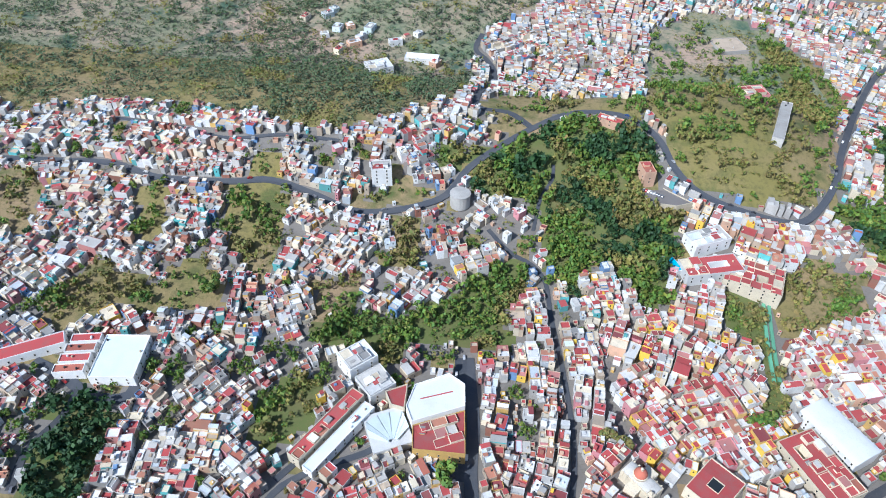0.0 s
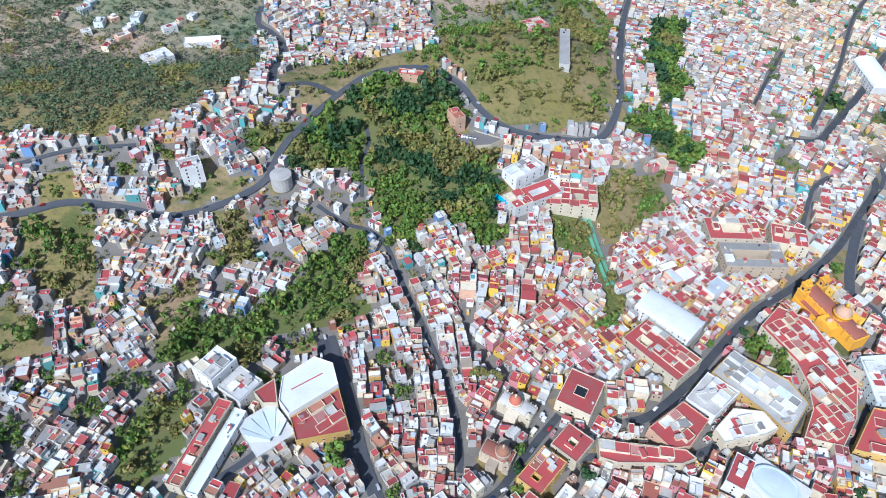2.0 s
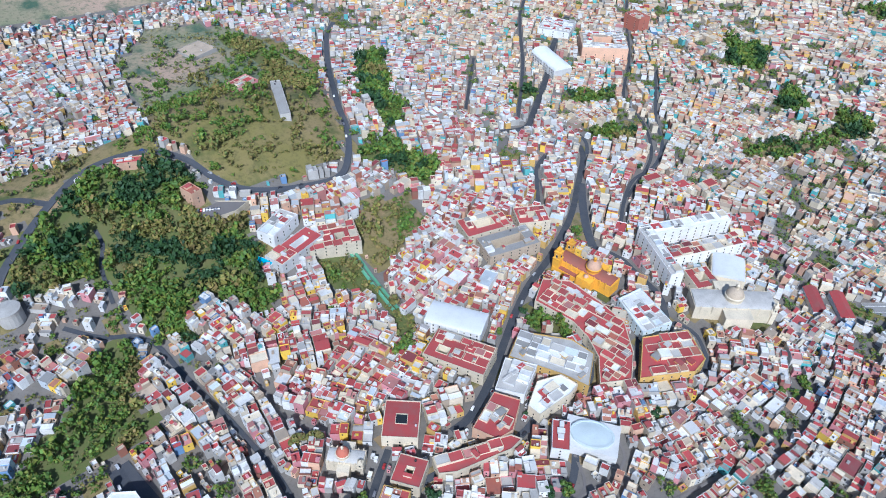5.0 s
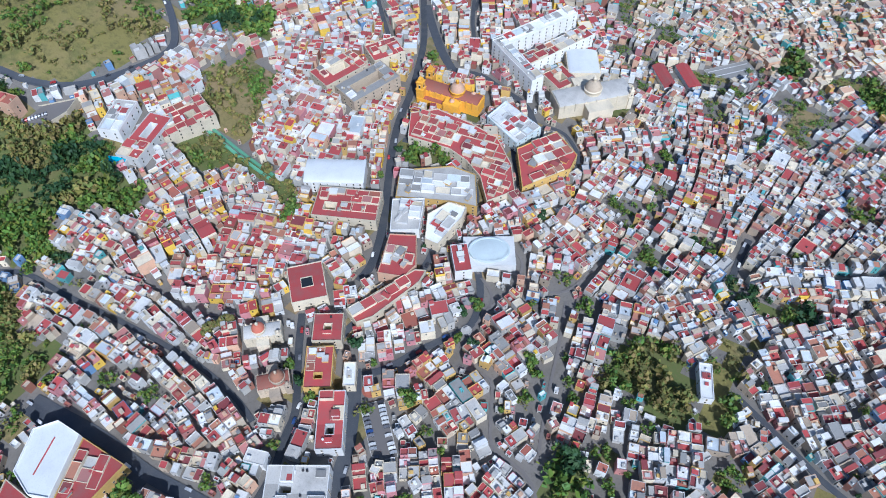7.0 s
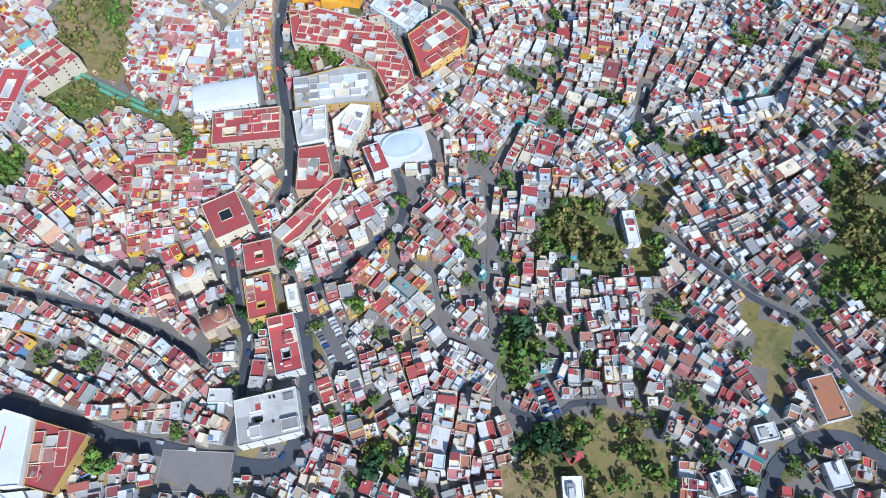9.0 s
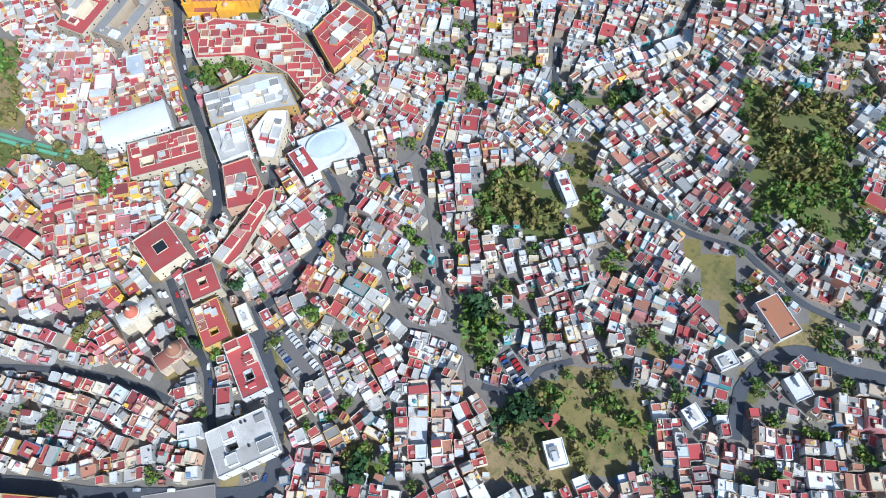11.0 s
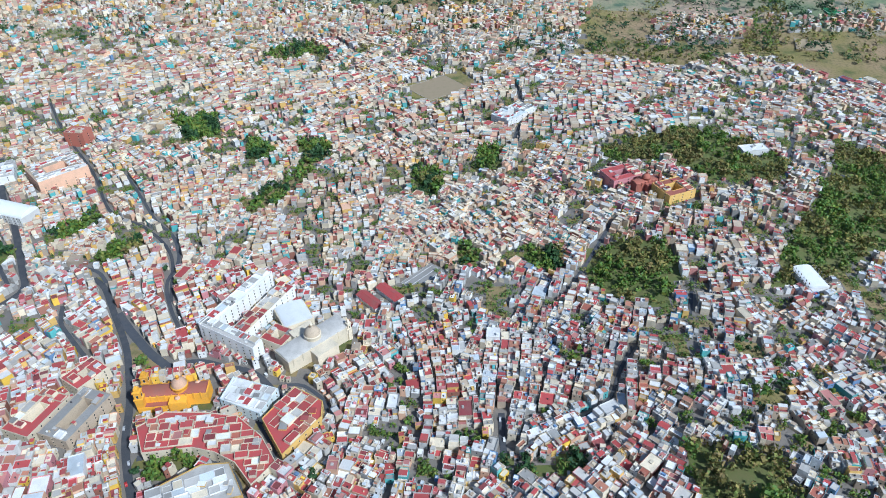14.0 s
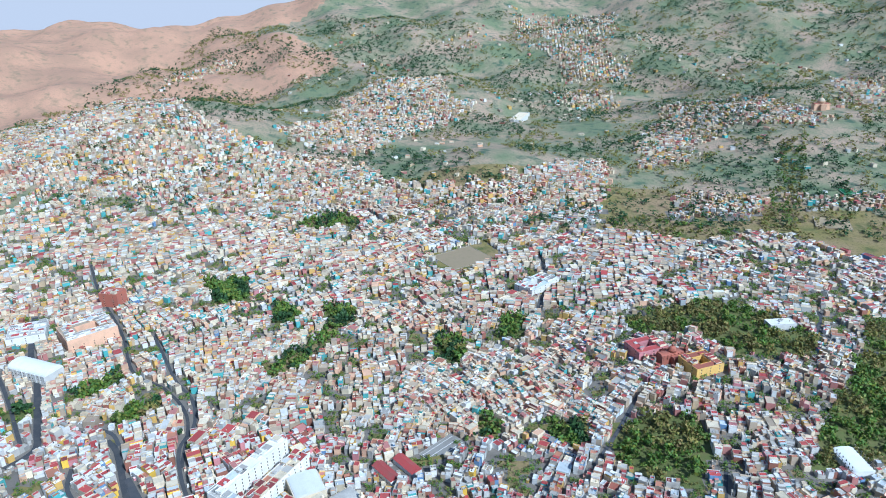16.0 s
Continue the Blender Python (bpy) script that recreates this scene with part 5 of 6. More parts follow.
# Neighbours build up to each other: each house grows until it meets the next.
for n in range(len(homes)):
    x, y, w, d, turn, h = homes[n]
    if dice.random() < 0.05:
        continue
    reach = 5.6 + 1.5 * core(x, y)
    for side in dice.sample((0, 1, 2, 3), 4):
        gone = 0.0
        while gone < reach:
            a = turn + side * math.pi / 2
            half, wide = (w / 2, d) if side % 2 == 0 else (d / 2, w)
            u, v = math.cos(a), math.sin(a)
            cells = rect_cells(x + u * (half + 0.55), y + v * (half + 0.55), 0.5, max(1.0, wide - 0.7), a)
            if not is_free(cells):
                break
            taken[cells[1], cells[0]] = True
            x, y = x + u * 0.35, y + v * 0.35
            if side % 2 == 0:
                w += 0.7
            else:
                d += 0.7
            gone += 0.7
    homes[n] = (x, y, w, d, turn, h)
# Deep plots are built in parts, each at its own height.
def cut(x, y, w, d, turn, h, level):
    if max(w, d) < (7.0, 8.5, 11)[level] or dice.random() < 0.14:
        return [(x, y, w, d, turn, h)]
    f, out = dice.uniform(0.36, 0.64), []
    c, s = math.cos(turn), math.sin(turn)
    for lo, hi in ((0, f), (f, 1)):
        off, tall = ((lo + hi) / 2 - 0.5), max(2.6, h + dice.choice((-2.7, -1.4, -0.6, 0, 0.5, 1.2)))
        if w >= d:
            out += cut(x + off * w * c, y + off * w * s, w * (hi - lo) - 0.06, d, turn, tall, min(2, level + 1))
        else:
            out += cut(x - off * d * s, y + off * d * c, w, d * (hi - lo) - 0.06, turn, tall, min(2, level + 1))
    return out


homes = [q for home in homes for q in (cut(*home, 0) if home[0] < 900 else [home])]
# Low annexes and covered yards in what is left.
for _ in range(130000):
    x, y = dice.uniform(-640, 1340), dice.uniform(-620, 980)
    if not taken[int(y - Y0), int(x - X0)]:
        w = dice.uniform(2.4, 5)
        try_home(x, y, w, w * dice.uniform(0.6, 1.0), heading(x, y), dice.uniform(2.4, 4.2), -0.6)

TINTS = [(M_WHITE, "white-plastered"), (M_CREAM, "cream-plastered"), (M_OCHRE, "ochre"), (M_PEACH, "peach-coloured"), (M_PINK, "faded pink"), (M_PALE, "pale concrete"), (M_TAN, "tan"), (M_TEAL, "teal")]
TOPS = [(M_RED, "flat red roof"), (M_WHITE, "flat white roof"), (M_PALE, "pale concrete roof"), (M_GREY, "bare grey roof"), (M_BRICK, "brick-red roof")]


def house_shape(x, y, w, d, turn, h, rng, detail, walls, roofs, extras, panes, tanks, local=False, bare=False):
    """One flat-roofed house: walls with a parapet, a sunk roof, perhaps an upper room, a tank and windows."""
    c, s = math.cos(turn), math.sin(turn)
    corner = [lay(x + u * c - v * s, y + u * s + v * c) for u in (-w / 2, w / 2) for v in (-d / 2, d / 2)]
    z0, z1 = float(min(corner)) - 0.6, float(lay(x, y)) + h

    def at(p):
        return (p[0], p[1], p[2] - z0) if local else (x + p[0] * c - p[1] * s, y + p[0] * s + p[1] * c, p[2])

    e = 0.22
    o = [(-w / 2, -d / 2), (w / 2, -d / 2), (w / 2, d / 2), (-w / 2, d / 2)]
    i = [(p - math.copysign(e, p), q - math.copysign(e, q)) for p, q in o]
    rim = rng.choice((0.25, 0.5, 0.9))
    rings = ((o, z0), (o, z1), (i, z1), (i, z1 - rim - 0.05))
    walls.add([at((p, q, z)) for ring, z in rings for p, q in ring], [(r * 4 + k, r * 4 + (k + 1) % 4, r * 4 + 4 + (k + 1) % 4, r * 4 + 4 + k) for r in range(3) for k in range(4)], 0)
    roofs.add([at((p, q, z1 - rim)) for p, q in i], [(0, 1, 2, 3)], 1)
    if rng.random() < (0.25 if bare else 0.4) and w > 4.5 and d > 4:
        # Upper room over part of the roof, sometimes half of it.
        half = rng.random() < 0.4
        rw, rd, rh = (w * 0.5, d - 0.6, rng.uniform(2.2, 2.9)) if half else (rng.uniform(1.8, 3.4), rng.uniform(1.8, 3.2), rng.uniform(1.8, 2.6))
        rx, ry = rng.choice((-1, 1)) * (w / 2 - rw / 2 - 0.28), rng.choice((-1, 1)) * (d / 2 - rd / 2 - 0.28)
        extras.box(rx - rw / 2, rx + rw / 2, ry - rd / 2, ry + rd / 2, z1 - rim - 0.02, z1 - rim + rh, 0, at)
        extras.box(rx - rw / 2 - 0.12, rx + rw / 2 + 0.12, ry - rd / 2 - 0.12, ry + rd / 2 + 0.12, z1 - rim + rh, z1 - rim + rh + 0.18, 1, at, True)
    if detail and rng.random() < 0.6 and w > 5:
        # A low store or stair head on the roof.
        rw, rd, rh = rng.uniform(0.7, 1.6), rng.uniform(0.6, 1.3), rng.uniform(0.6, 2.0)
        rx, ry = rng.uniform(-w / 2 + 1.7, w / 2 - 1.7), rng.uniform(-d / 2 + 1.5, d / 2 - 1.5)
        extras.box(rx - rw, rx + rw, ry - rd, ry + rd, z1 - rim - 0.02, z1 - rim + rh, 0, at)
    if not bare and rng.random() < 0.45 and w > 4.5:
        tx, ty = rng.uniform(-w / 2 + 1, w / 2 - 1), rng.uniform(-d / 2 + 1, d / 2 - 1)
        tanks.lathe([(0.55, 0), (0.58, 1.0), (0.3, 1.3)], tx, ty, z1 - rim - 0.02, 6, 3, at)
    spots = []
    if detail:
        for side in (-1, 1):
            for f in range(1 if h < 5 else 2):
                for k in range(max(1, int(w / 3.2))):
                    n = max(1, int(w / 3.2))
                    spots.append((-w / 2 + (k + 0.5) * w / n, side * d / 2, float(lay(x, y)) + 1.0 + f * 2.9, side))
        for side in (-1, 1):
            spots.append((side * w / 2, rng.uniform(-d / 5, d / 5), float(lay(x, y)) + h - 2.6, 2 * side))
        if panes is not None:
            for p, q, z, side in rng.sample(spots, min(len(spots), 3)):
                if abs(side) == 1:
                    panes.box(p - 0.45, p + 0.45, q - 0.06, q + 0.06, z, z + 1.35, 2, at)
                else:
                    panes.box(p - 0.06, p + 0.06, q - 0.45, q + 0.45, z, z + 1.35, 2, at)
    return z0, z1, spots


pane = Soup()
pane.box(-0.45, 0.45, -0.05, 0.07, 0, 1.35, 0, bottom=True)
pane.box(-0.6, 0.6, -0.05, 0.12, -0.12, 0, 1, bottom=True)
SMALL_WINDOW = pane.mesh("small_window", [M_GLASS, M_PALE])

near = sorted(homes, key=lambda q: math.hypot(q[0] - 150, q[1] - 130))[:300]
nearest = set(near)
for q in near:
    x, y, w, d, turn, h = q
    rng = random.Random(int(x * 31 + y * 17))
    old = core(x, y)
    wall, wall_says = rng.choice(TINTS[:2] + TINTS[:6] if rng.random() < 0.5 + 0.4 * old else TINTS)
    roof, roof_says = rng.choice([TOPS[0], TOPS[0], TOPS[4], TOPS[1], TOPS[2]]) if rng.random() < 0.5 + 0.4 * old else rng.choice(TOPS[1:4])
    a, b, c, t = Soup(), Soup(), Soup(), Soup()
    z0, z1, spots = house_shape(x, y, w, d, turn, h, rng, True, a, b, c, None, t, True)
    storeys = "single-storey" if h < 4.5 else "two-storey" if h < 8 else "three-storey"
    home = thing("house", x, y, z0, math.degrees(turn), f"{wall_says} {storeys} house with {roof_says}", "house", "houses of the town")
    part("wall", a, [wall, roof], home)
    b.m = [0] * len(b.m)
    part("roof", b, roof, home)
    if c.f:
        part("roof_room", c, [wall, roof], home)
    if t.f:
        t.m = [0] * len(t.m)
        part("water_tank", t, M_TANK, home)
    for p, r, z, side in rng.sample(spots, min(4, len(spots))):
        ob = new("window", SMALL_WINDOW)
        ob.parent = home
        ob.matrix_local = pose(p, r, z - z0, 0, 0, {1: 0, -1: 180, 2: -90, -2: 90}[side])

soups = {}
for q in homes:
    if q in nearest:
        continue
    x, y, w, d, turn, h = q
    far = math.hypot(x, y)
    old = core(x, y) > dice.random() * 0.75
    if x > 590 and dice.random() < (0.95 if y > -60 else 0.6):
        kind = "pale"
    else:
        kind = "old" if old else "plain"
    s = soups.setdefault(kind, Soup())
    house_shape(x, y, w, d, turn, h, random.Random(int(x * 31 + y * 17)), far < 520, s, s, s, s, s, bare=far > 800)
for kind, (wall, roof, says) in {"old": (M_WALL_CORE, M_ROOF_CORE, "densely packed colourful houses with red flat roofs"), "plain": (M_WALL_EDGE, M_ROOF_EDGE, "crowded hillside houses in white, grey and tan"), "pale": (M_WALL_FAR, M_ROOF_FAR, "pale cream and tan houses of the upper town")}.items():
    ob = new("town_houses", soups[kind].mesh("town_houses", [wall, roof, M_GLASS, M_TANK]))
    tagged(ob, says, "houses", kind="stuff")

# Far quarters on the hills.
s = Soup()
for cover, poly in towns:
    xs, ys = [p[0] for p in poly], [p[1] for p in poly]
    gap = 9 if cover > 0.65 else 12
    px, py = np.meshgrid(np.arange(min(xs), max(xs), gap), np.arange(min(ys), max(ys), gap))
    ok = inside(poly, px, py)
    for x, y in zip(px[ok], py[ok]):
        clump = noise.noise(Vector((x / 130, y / 130, 3)))
        if dice.random() > cover + 0.5 * clump or (X0 < x < X0 + CX - 8 and Y0 < y < Y0 + CY):
            continue
        x, y = x + dice.uniform(-2.5, 2.5), y + dice.uniform(-2.5, 2.5)
        w = dice.uniform(6, 10.5)
        house_shape(x, y, w, w * dice.uniform(0.6, 1), noise.noise(Vector((x / 300, y / 300, 9))) * 3 + dice.choice((0, 1.57)), dice.uniform(3.5, 9), dice, False, s, s, s, None, s, bare=True)
# Lone houses strewn over the far slopes.
for _ in range(900):
    x, y = dice.uniform(1300, 3400), dice.uniform(-1500, 900)
    if noise.noise(Vector((x / 420, y / 420, 1))) > 0.08:
        house_shape(x, y, dice.uniform(8, 16), dice.uniform(7, 11), dice.uniform(0, 3), dice.uniform(4, 8), dice, False, s, s, s, None, s, bare=True)
tagged(new("distant_houses", s.mesh("distant_houses", [M_WALL_FAR, M_ROOF_FAR, M_GLASS, M_TANK])), "distant pale houses clustered on hillsides", "houses", kind="stuff")

# Packed earth and concrete between the houses, scrub elsewhere.
cx, cy = (GX[:-1, :-1] + GX[1:, 1:]) / 2, (GY[:-1, :-1] + GY[1:, 1:]) / 2
ci, cj = np.clip((cx - X0).astype(int), 0, CX - 1), np.clip((cy - Y0).astype(int), 0, CY - 1)
yard = (cx > X0) & (cx < X0 + CX) & (cy > Y0) & (cy < Y0 + CY)
built = np.zeros((CY, CX), bool)
for x, y, w, d, turn, h in homes:
    built[max(0, int(y - Y0) - 9):int(y - Y0) + 9, max(0, int(x - X0) - 9):int(x - X0) + 9] = True
yard &= built[cj, ci]
lawn = np.zeros(cx.shape, bool)
for name, density, poly in greens:
    near_by = (cx > min(p[0] for p in poly)) & (cx < max(p[0] for p in poly)) & (cy > min(p[1] for p in poly)) & (cy < max(p[1] for p in poly))
    within = np.zeros(cx.shape, bool)
    within[near_by] = inside(poly, cx[near_by], cy[near_by])
    yard &= ~within
    if density >= 0.8:
        lawn |= within
kinds = yard.astype(int)
kinds[lawn] = 2
# Distant slopes and mountains get the soils paled for haze.
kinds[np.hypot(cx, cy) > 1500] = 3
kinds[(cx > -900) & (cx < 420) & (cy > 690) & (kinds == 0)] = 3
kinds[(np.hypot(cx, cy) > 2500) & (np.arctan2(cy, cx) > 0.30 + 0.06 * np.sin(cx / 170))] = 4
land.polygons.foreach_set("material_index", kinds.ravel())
land.polygons.foreach_set("use_smooth", [True] * len(quads))
house_near = np.zeros((CY, CX), bool)
for x, y, w, d, turn, h in homes:
    i, j = rect_cells(x, y, w, d, turn, 0.8)
    ok = (i >= 0) & (i < CX) & (j >= 0) & (j < CY)
    house_near[j[ok], i[ok]] = True
house_near |= landmark_cells


# ---- trees ----
def crown_shape(seed, leaves, tall=1.0):
    """A crown of one metre radius: uneven lumps of leaf sprays with gaps, as corners and triangles."""
    rng = np.random.default_rng(seed)
    lumps = rng.normal(0, 0.36, (7, 3)) * [1, 1, 0.6] + [0, 0, 0.2]
    radii = rng.uniform(0.3, 0.62, 7)
    pick = rng.integers(0, 7, leaves)
    way = rng.normal(0, 1, (leaves, 3))
    way /= np.linalg.norm(way, axis=1)[:, None]
    mid = lumps[pick] + way * radii[pick][:, None] * rng.uniform(0.7, 1.05, (leaves, 1))
    size = rng.uniform(0.6, 1.2, (leaves, 1)) * (0.23 if leaves > 200 else 0.33)
    a = rng.normal(0, 1, (leaves, 3))
    a -= 0.6 * (a * way).sum(1)[:, None] * way
    a /= np.linalg.norm(a, axis=1)[:, None]
    b = np.cross(way, a) + rng.normal(0, 0.3, (leaves, 3))
    quad = np.stack([mid - a * size, mid - b * size * 0.8, mid + a * size, mid + b * size * 0.8], 1)
    quad[..., 2] = quad[..., 2] * tall + 0.9 * tall
    return quad.reshape(-1, 3), np.arange(leaves * 4).reshape(-1, 4)


CROWNS = [crown_shape(k, 32, t) for k, t in enumerate((0.9, 1.0, 1.25, 0.8, 1.0, 1.1))]
BUSHES = [crown_shape(20 + k, 15, 0.7) for k in range(4)]


def mesh_of(name, v, f, mat):
    me = bpy.data.meshes.new(name)
    me.from_pydata(v.tolist(), [], f.tolist())
    me.materials.append(mat)
    return me


def wood(name, spots, shapes, mat, label):
    """Many crowns in one mesh. Spots: x, y, radius."""
    vs, fs, k = [], [], 0
    rng = np.random.default_rng(len(spots))
    for x, y, r in spots:
        v, f = shapes[rng.integers(len(shapes))]
        a = rng.uniform(0, 6.3)
        c, s = math.cos(a), math.sin(a)
        w = np.stack([v[:, 0] * c - v[:, 1] * s, v[:, 0] * s + v[:, 1] * c, v[:, 2]], -1) * r * rng.uniform(0.8, 1.15, 3)
        vs.append(w + [x, y, float(lay(x, y)) + 0.15 * r])
        fs.append(f + k)
        k += len(v)
    if vs:
        tagged(new(name, mesh_of(name, np.concatenate(vs), np.concatenate(fs), mat)), label, "trees", kind="stuff")


def limb(s, p, q, r0, r1, sides=6):
    p, q = Vector(p), Vector(q)
    turn = (q - p).to_track_quat("Z", "Y").to_matrix()
    vs = [tuple(o + turn @ Vector((r * math.cos(6.2832 * k / sides), r * math.sin(6.2832 * k / sides), 0))) for o, r in ((p, r0), (q, r1)) for k in range(sides)]
    s.add(vs, [(k, (k + 1) % sides, sides + (k + 1) % sides, sides + k) for k in range(sides)] + [tuple(range(sides, 2 * sides))])


def tree_model(seed, mat):
    """A tree of about four metres crown radius: tapered trunk, limbs and a leafy crown."""
    rng = random.Random(seed)
    s = Soup()
    limb(s, (0, 0, -0.6), (0.2, 0.1, 3.2), 0.34, 0.22)
    for k in range(5):
        a = k * 1.26 + rng.random()
        limb(s, (0.2, 0.1, 2.4 + 0.2 * k), (2.2 * math.cos(a), 2.2 * math.sin(a), 4.6 + rng.random()), 0.15, 0.05, 5)
    v, f = crown_shape(100 + seed, 300, 0.95)
    return s.mesh("trunk", [M_BARK]), mesh_of("crown", v * 4.0 + [0, 0, 1.2], f, mat)


MODELS = [tree_model(1, M_LEAF), tree_model(2, M_LEAF), tree_model(3, M_LEAF_DARK), tree_model(4, M_LEAF_DRY)]
SAYS = ["leafy green town tree", "broad green tree among roofs", "dark green dense-crowned tree", "olive half-dry tree in a yard"]


def tree(x, y, r, kind):
    t = thing("tree", x, y, float(lay(x, y)), dice.uniform(0, 360), SAYS[kind], "tree", "town trees")
    for name, me in zip(("trunk", "crown"), MODELS[kind]):
        ob = new(name, me)
        ob.parent = t
        ob.scale = (r / 4,) * 3


for x, y, r, kind in ((18, 214, 8, 0), (163, 172, 5, 2), (149, 122, 6, 0), (130, 252, 6, 3), (213, 73, 5, 0), (230, 123, 5, 0), (64, 76, 8, 2), (168, 22, 8, 2), (230, 279, 6, 0), (325, 124, 5, 2),
                      (362, 22, 5, 2), (119, 257, 6, 3), (-167, 348, 8, 0), (219, 277, 6, 0), (118, 172, 4, 0), (123, 185, 4, 2), (128, 197, 4, 0), (205, 110, 4, 2), (222, 128, 4, 2)):
    tree(x, y, r, kind)
# Single trees in yards and on squares, where no house stands.
count = 0
tries = 0
while count < 150 and tries < 60000:
    tries += 1
    x, y = dice.uniform(-450, 900), dice.uniform(-330, 700)
    i, j = int(x - X0), int(y - Y0)
    if settled(x, y) and not taken[j - 1:j + 2, i - 1:i + 2].any():
        tree(x, y, dice.uniform(1.8, 3.8), dice.choice((0, 0, 1, 2, 2, 3)))
        count += 1

road_cells = np.zeros((CY, CX), bool)
for x, y, a, width in street_points:
    i, j = rect_cells(x, y, 8, width + 3, a)
    ok = (i >= 0) & (i < CX) & (j >= 0) & (j < CY)
    road_cells[j[ok], i[ok]] = True
for name, density, poly in greens:
    xs, ys = [p[0] for p in poly], [p[1] for p in poly]
    area = (max(xs) - min(xs)) * (max(ys) - min(ys))
    far_off = name.startswith("mountain")
    n = int(area / 100 * density * (6.0 if density > 0.75 and not far_off else 4.4))
    lush, dry, low, deep = [], [], [], []
    shady = name in ("ravine_wood", "lower_park", "town_grove", "garden", "south_wood")
    seeds = np.random.default_rng(n)
    tx, ty = seeds.uniform(min(xs), max(xs), n), seeds.uniform(min(ys), max(ys), n)
    stand = inside(poly, tx, ty)
    for x, y in zip(tx[stand].tolist(), ty[stand].tolist()):
        i, j = int(x - X0), int(y - Y0)
        if 0 <= i < CX and 0 <= j < CY and (road_cells[j, i] or house_near[j, i]):
            continue
        big = noise.noise(Vector((x / 45, y / 45, 5)))
        clear = noise.noise(Vector((x / 22, y / 22, 8))) + 0.5 * noise.noise(Vector((x / 9, y / 9, 8)))
        if clear < (-0.62 if shady else -0.28) and not far_off:
            continue
        r = dice.choice((1.6, 2.2, 2.8, 3.4, 4.2, 5.6)) * dice.uniform(0.85, 1.15) * (1.1 if shady else 0.9)
        shade = noise.noise(Vector((x / 30, y / 30, 15)))
        (deep if shady and shade > 0.12 else lush if big + (0.15 if name == "ravine_wood" else 0.4 if shady else 0.25 if far_off else 0.0) > 0.0 else dry).append((x, y, r))
        if not far_off and dice.random() < 0.35:
            low.append((x + dice.uniform(-5, 5), y + dice.uniform(-5, 5), dice.uniform(0.7, 1.5)))
    wood("wood", deep, CROWNS, M_LEAF_DARK, "dark dense trees in a hollow")
    wood("wood", lush, BUSHES if far_off else CROWNS, M_LEAF_DARK if name == "lower_park" else M_LEAF_HAZED if far_off else M_LEAF, "dense green trees on a slope")
    wood("scrub_wood", dry, BUSHES if far_off or name == "hill_shoulder" else CROWNS, M_LEAF_DRY, "olive and brown scrub trees on a dry slope")
    wood("bushes", low, BUSHES, M_LEAF_DRY, "low dry bushes on a slope")

lush, dry = [], []
for x, y, r in groves:
    for _ in range(int(r * 1.3)):
        (lush if dice.random() < 0.8 else dry).append((x + dice.uniform(-0.6, 0.6) * r, y + dice.uniform(-0.6, 0.6) * r, dice.uniform(1.7, 3.6)))
for x, y, r in patches:
    for _ in range(int(r)):
        (dry if dice.random() < 0.7 else lush).append((x + dice.uniform(-0.6, 0.6) * r, y + dice.uniform(-0.6, 0.6) * r, dice.uniform(1.0, 2.4)))
wood("yard_trees", [q for q in lush if q[0] > 450], BUSHES, M_LEAF, "green trees in yards of the upper town")
wood("yard_trees", [q for q in lush if q[0] <= 450], CROWNS, M_LEAF, "green trees in yards between houses")
wood("yard_scrub", dry, BUSHES, M_LEAF_DRY, "dry scrub in yards between houses")

# Trees and thickets over the far hills.
lush, dry = [], []
seeds = np.random.default_rng(5)
tx, ty = seeds.uniform(1200, 3600, 28000), seeds.uniform(-1900, 1500, 28000)
crowded = (inside(towns[0][1], tx, ty) | inside(towns[1][1], tx, ty)) & (seeds.random(28000) < 0.6)
for x, y in zip(tx[~crowded].tolist(), ty[~crowded].tolist()):
    g = noise.noise(Vector((x / 240, y / 240, 2))) + 0.5 * noise.noise(Vector((x / 70, y / 70, 2)))
    if g > -0.22 and x > 1240 - (300 if y < -450 else 0):
        (lush if g > 0.04 else dry).append((x, y, dice.uniform(4, 10)))
wood("distant_wood", lush, BUSHES, M_LEAF_DARK, "dark distant trees on hillsides")
wood("distant_scrub", dry, BUSHES, M_LEAF_DRY, "dry distant scrub on hillsides")


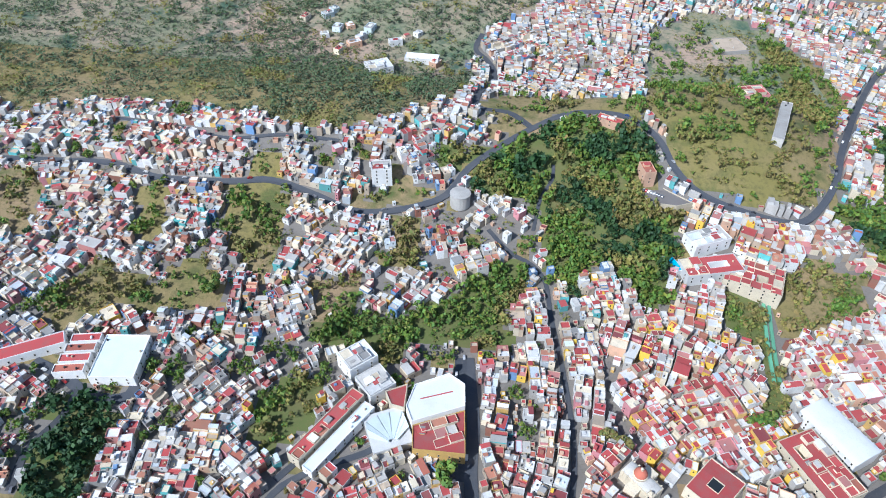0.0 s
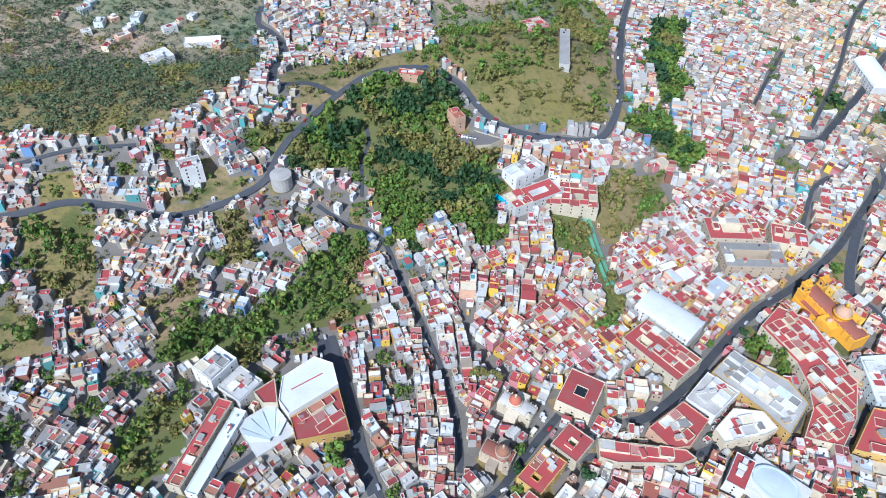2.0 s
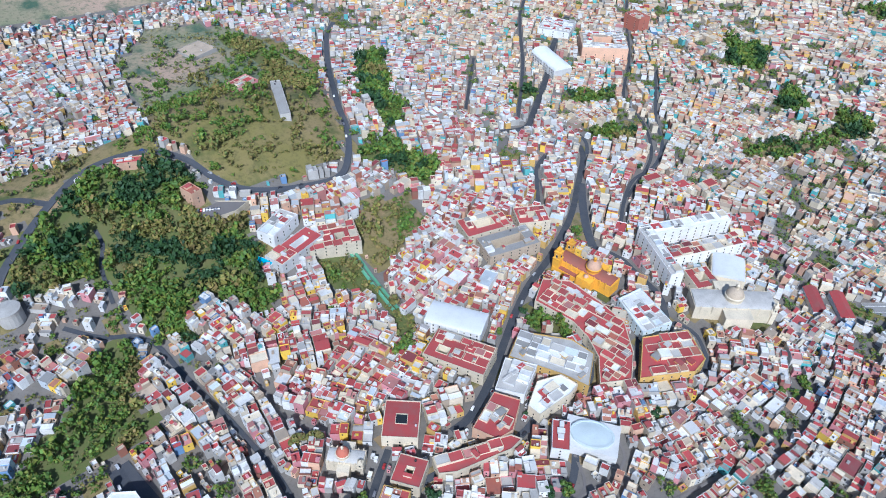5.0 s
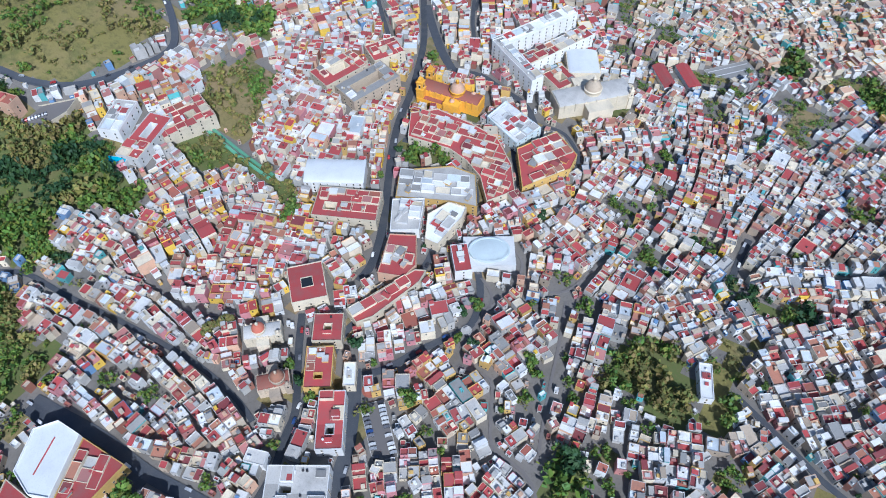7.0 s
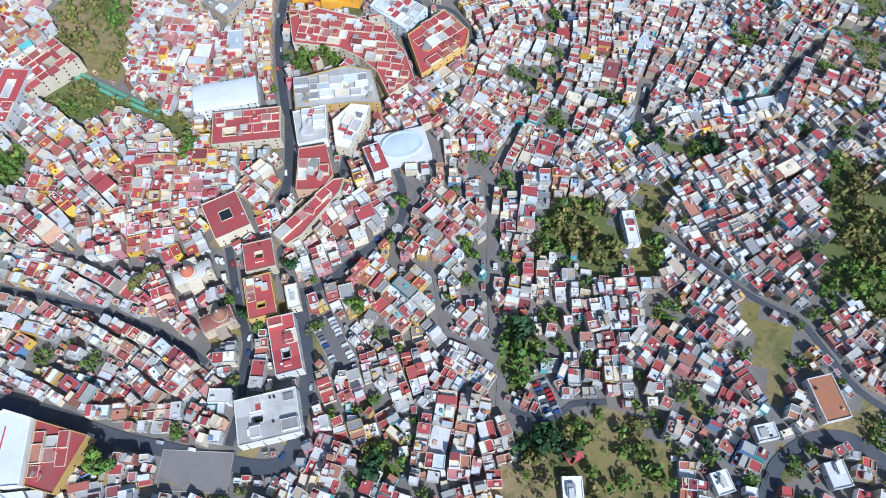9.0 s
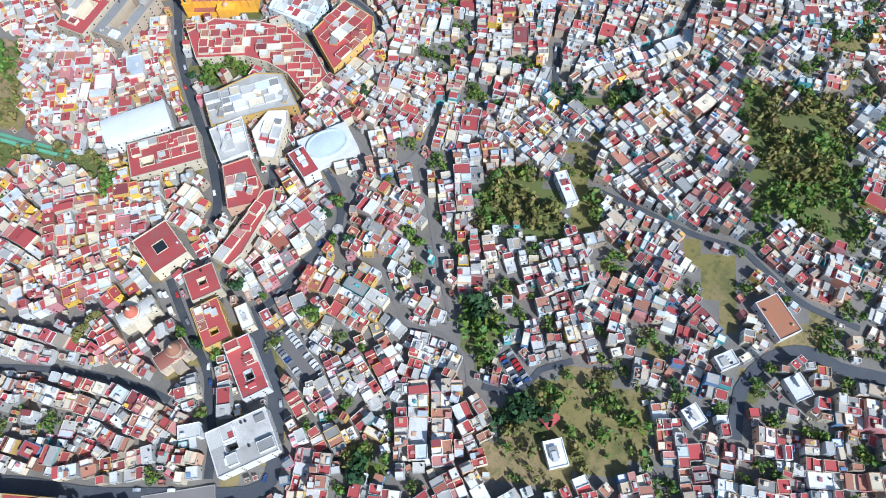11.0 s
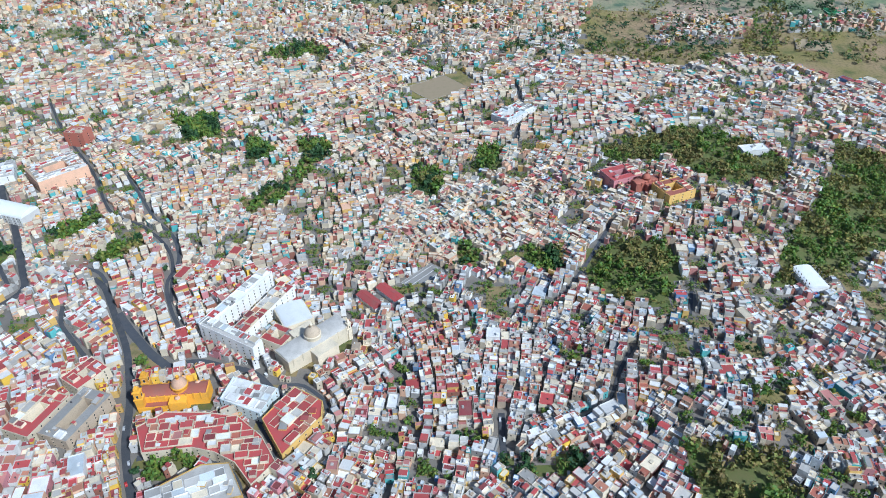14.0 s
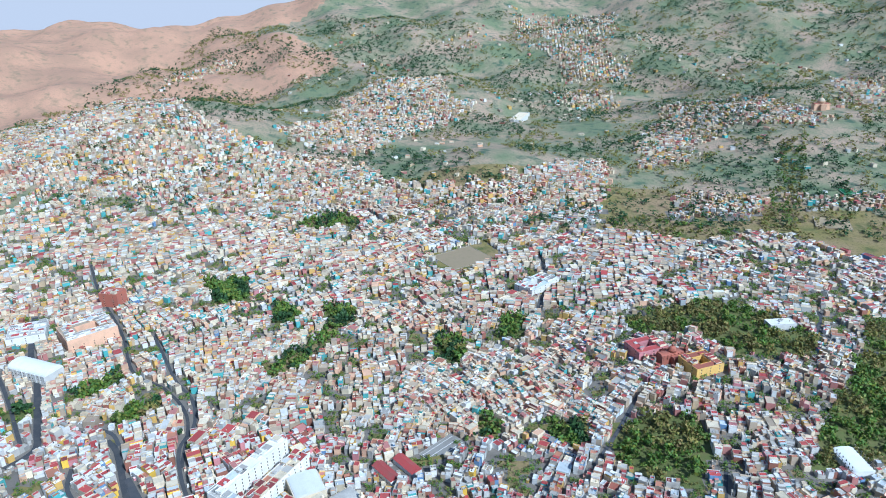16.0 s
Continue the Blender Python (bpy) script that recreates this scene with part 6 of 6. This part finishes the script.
# ---- cars ----
def car_model(long=4.3):
    body, glass = Soup(), Soup()
    for x0, x1, z0, z1, inset in ((-long / 2, long / 2, 0.3, 0.85, 0.0),):
        prof = [(x0, 0.35), (x0, 0.8), (x0 + 0.9, 0.92), (x0 + 1.35, 1.42), (x1 - 1.1, 1.45), (x1 - 0.35, 0.98), (x1, 0.9), (x1, 0.35)]
        n = len(prof)
        body.add([(p, y, z) for y in (-0.86, 0.86) for p, z in prof], [tuple(range(n)), tuple(range(2 * n - 1, n - 1, -1))] + [(k, n + k, n + (k + 1) % n, (k + 1) % n) for k in range(n)])
    glass.box(-long / 2 + 1.3, long / 2 - 1.0, -0.89, 0.89, 0.98, 1.34, 0, bottom=True)
    wheel = Soup()
    wheel.lathe([(0.32, 0), (0.32, 0.2), (0.1, 0.22)], 0, 0, 0, 10)
    return body.mesh("body", [M_CAR]), glass.mesh("window", [M_GLASS]), wheel.mesh("wheel", [M_TYRE])


CAR = car_model()


def car(x, y, z, turn, label="small parked car on a lot"):
    c = thing("car", x, y, z, turn, label, "car", "parked cars")
    for name, me in zip(("body", "window"), CAR):
        new(name, me).parent = c
    for u in (-1.35, 1.35):
        for side in (-1, 1):
            w = new("wheel", CAR[2])
            w.parent = c
            w.matrix_local = pose(u, side * 0.68, 0.32, -90 * side, 0, 0)


for k in range(13):
    for row, v in enumerate((-5.2, 5.2)):
        if dice.random() < 0.72:
            p = plaza.matrix_world @ Vector((v + dice.uniform(-0.3, 0.3), -17 + k * 2.7, 0))
            car(p.x, p.y, plaza_z + 0.005, 139 + dice.uniform(-4, 4))
for k in range(8):
    for v in (-2.6, 2.6):
        if dice.random() < 0.7:
            p = park2.matrix_world @ Vector((v, -9 + k * 2.6, 0))
            car(p.x, p.y, park2_z + 0.005, 128.5 + dice.uniform(-4, 4))
lot, lot_z = terrace_lot
for k in range(9):
    if dice.random() < 0.85:
        car(lot[0][0] + (lot[5][0] - lot[0][0]) * 0.5 + 4 + k * 2.1, lot[0][1] + (lot[5][1] - lot[0][1]) * 0.5 - 1.2 * k, lot_z + 0.005, 60 + dice.uniform(-5, 5))
for k in range(0, len(street_points), 3):
    x, y, a, width = street_points[k]
    if width >= 4.9 and dice.random() < 0.5 and -300 < x < 420 and -200 < y < 600:
        side = dice.choice((-1, 1)) * (width / 2 - 1.3)
        u, v = x - math.sin(a) * side, y + math.cos(a) * side
        car(u, v, float(lay(u, v)) + 0.44, math.degrees(a) + dice.uniform(-3, 3), "small car parked by the kerb")
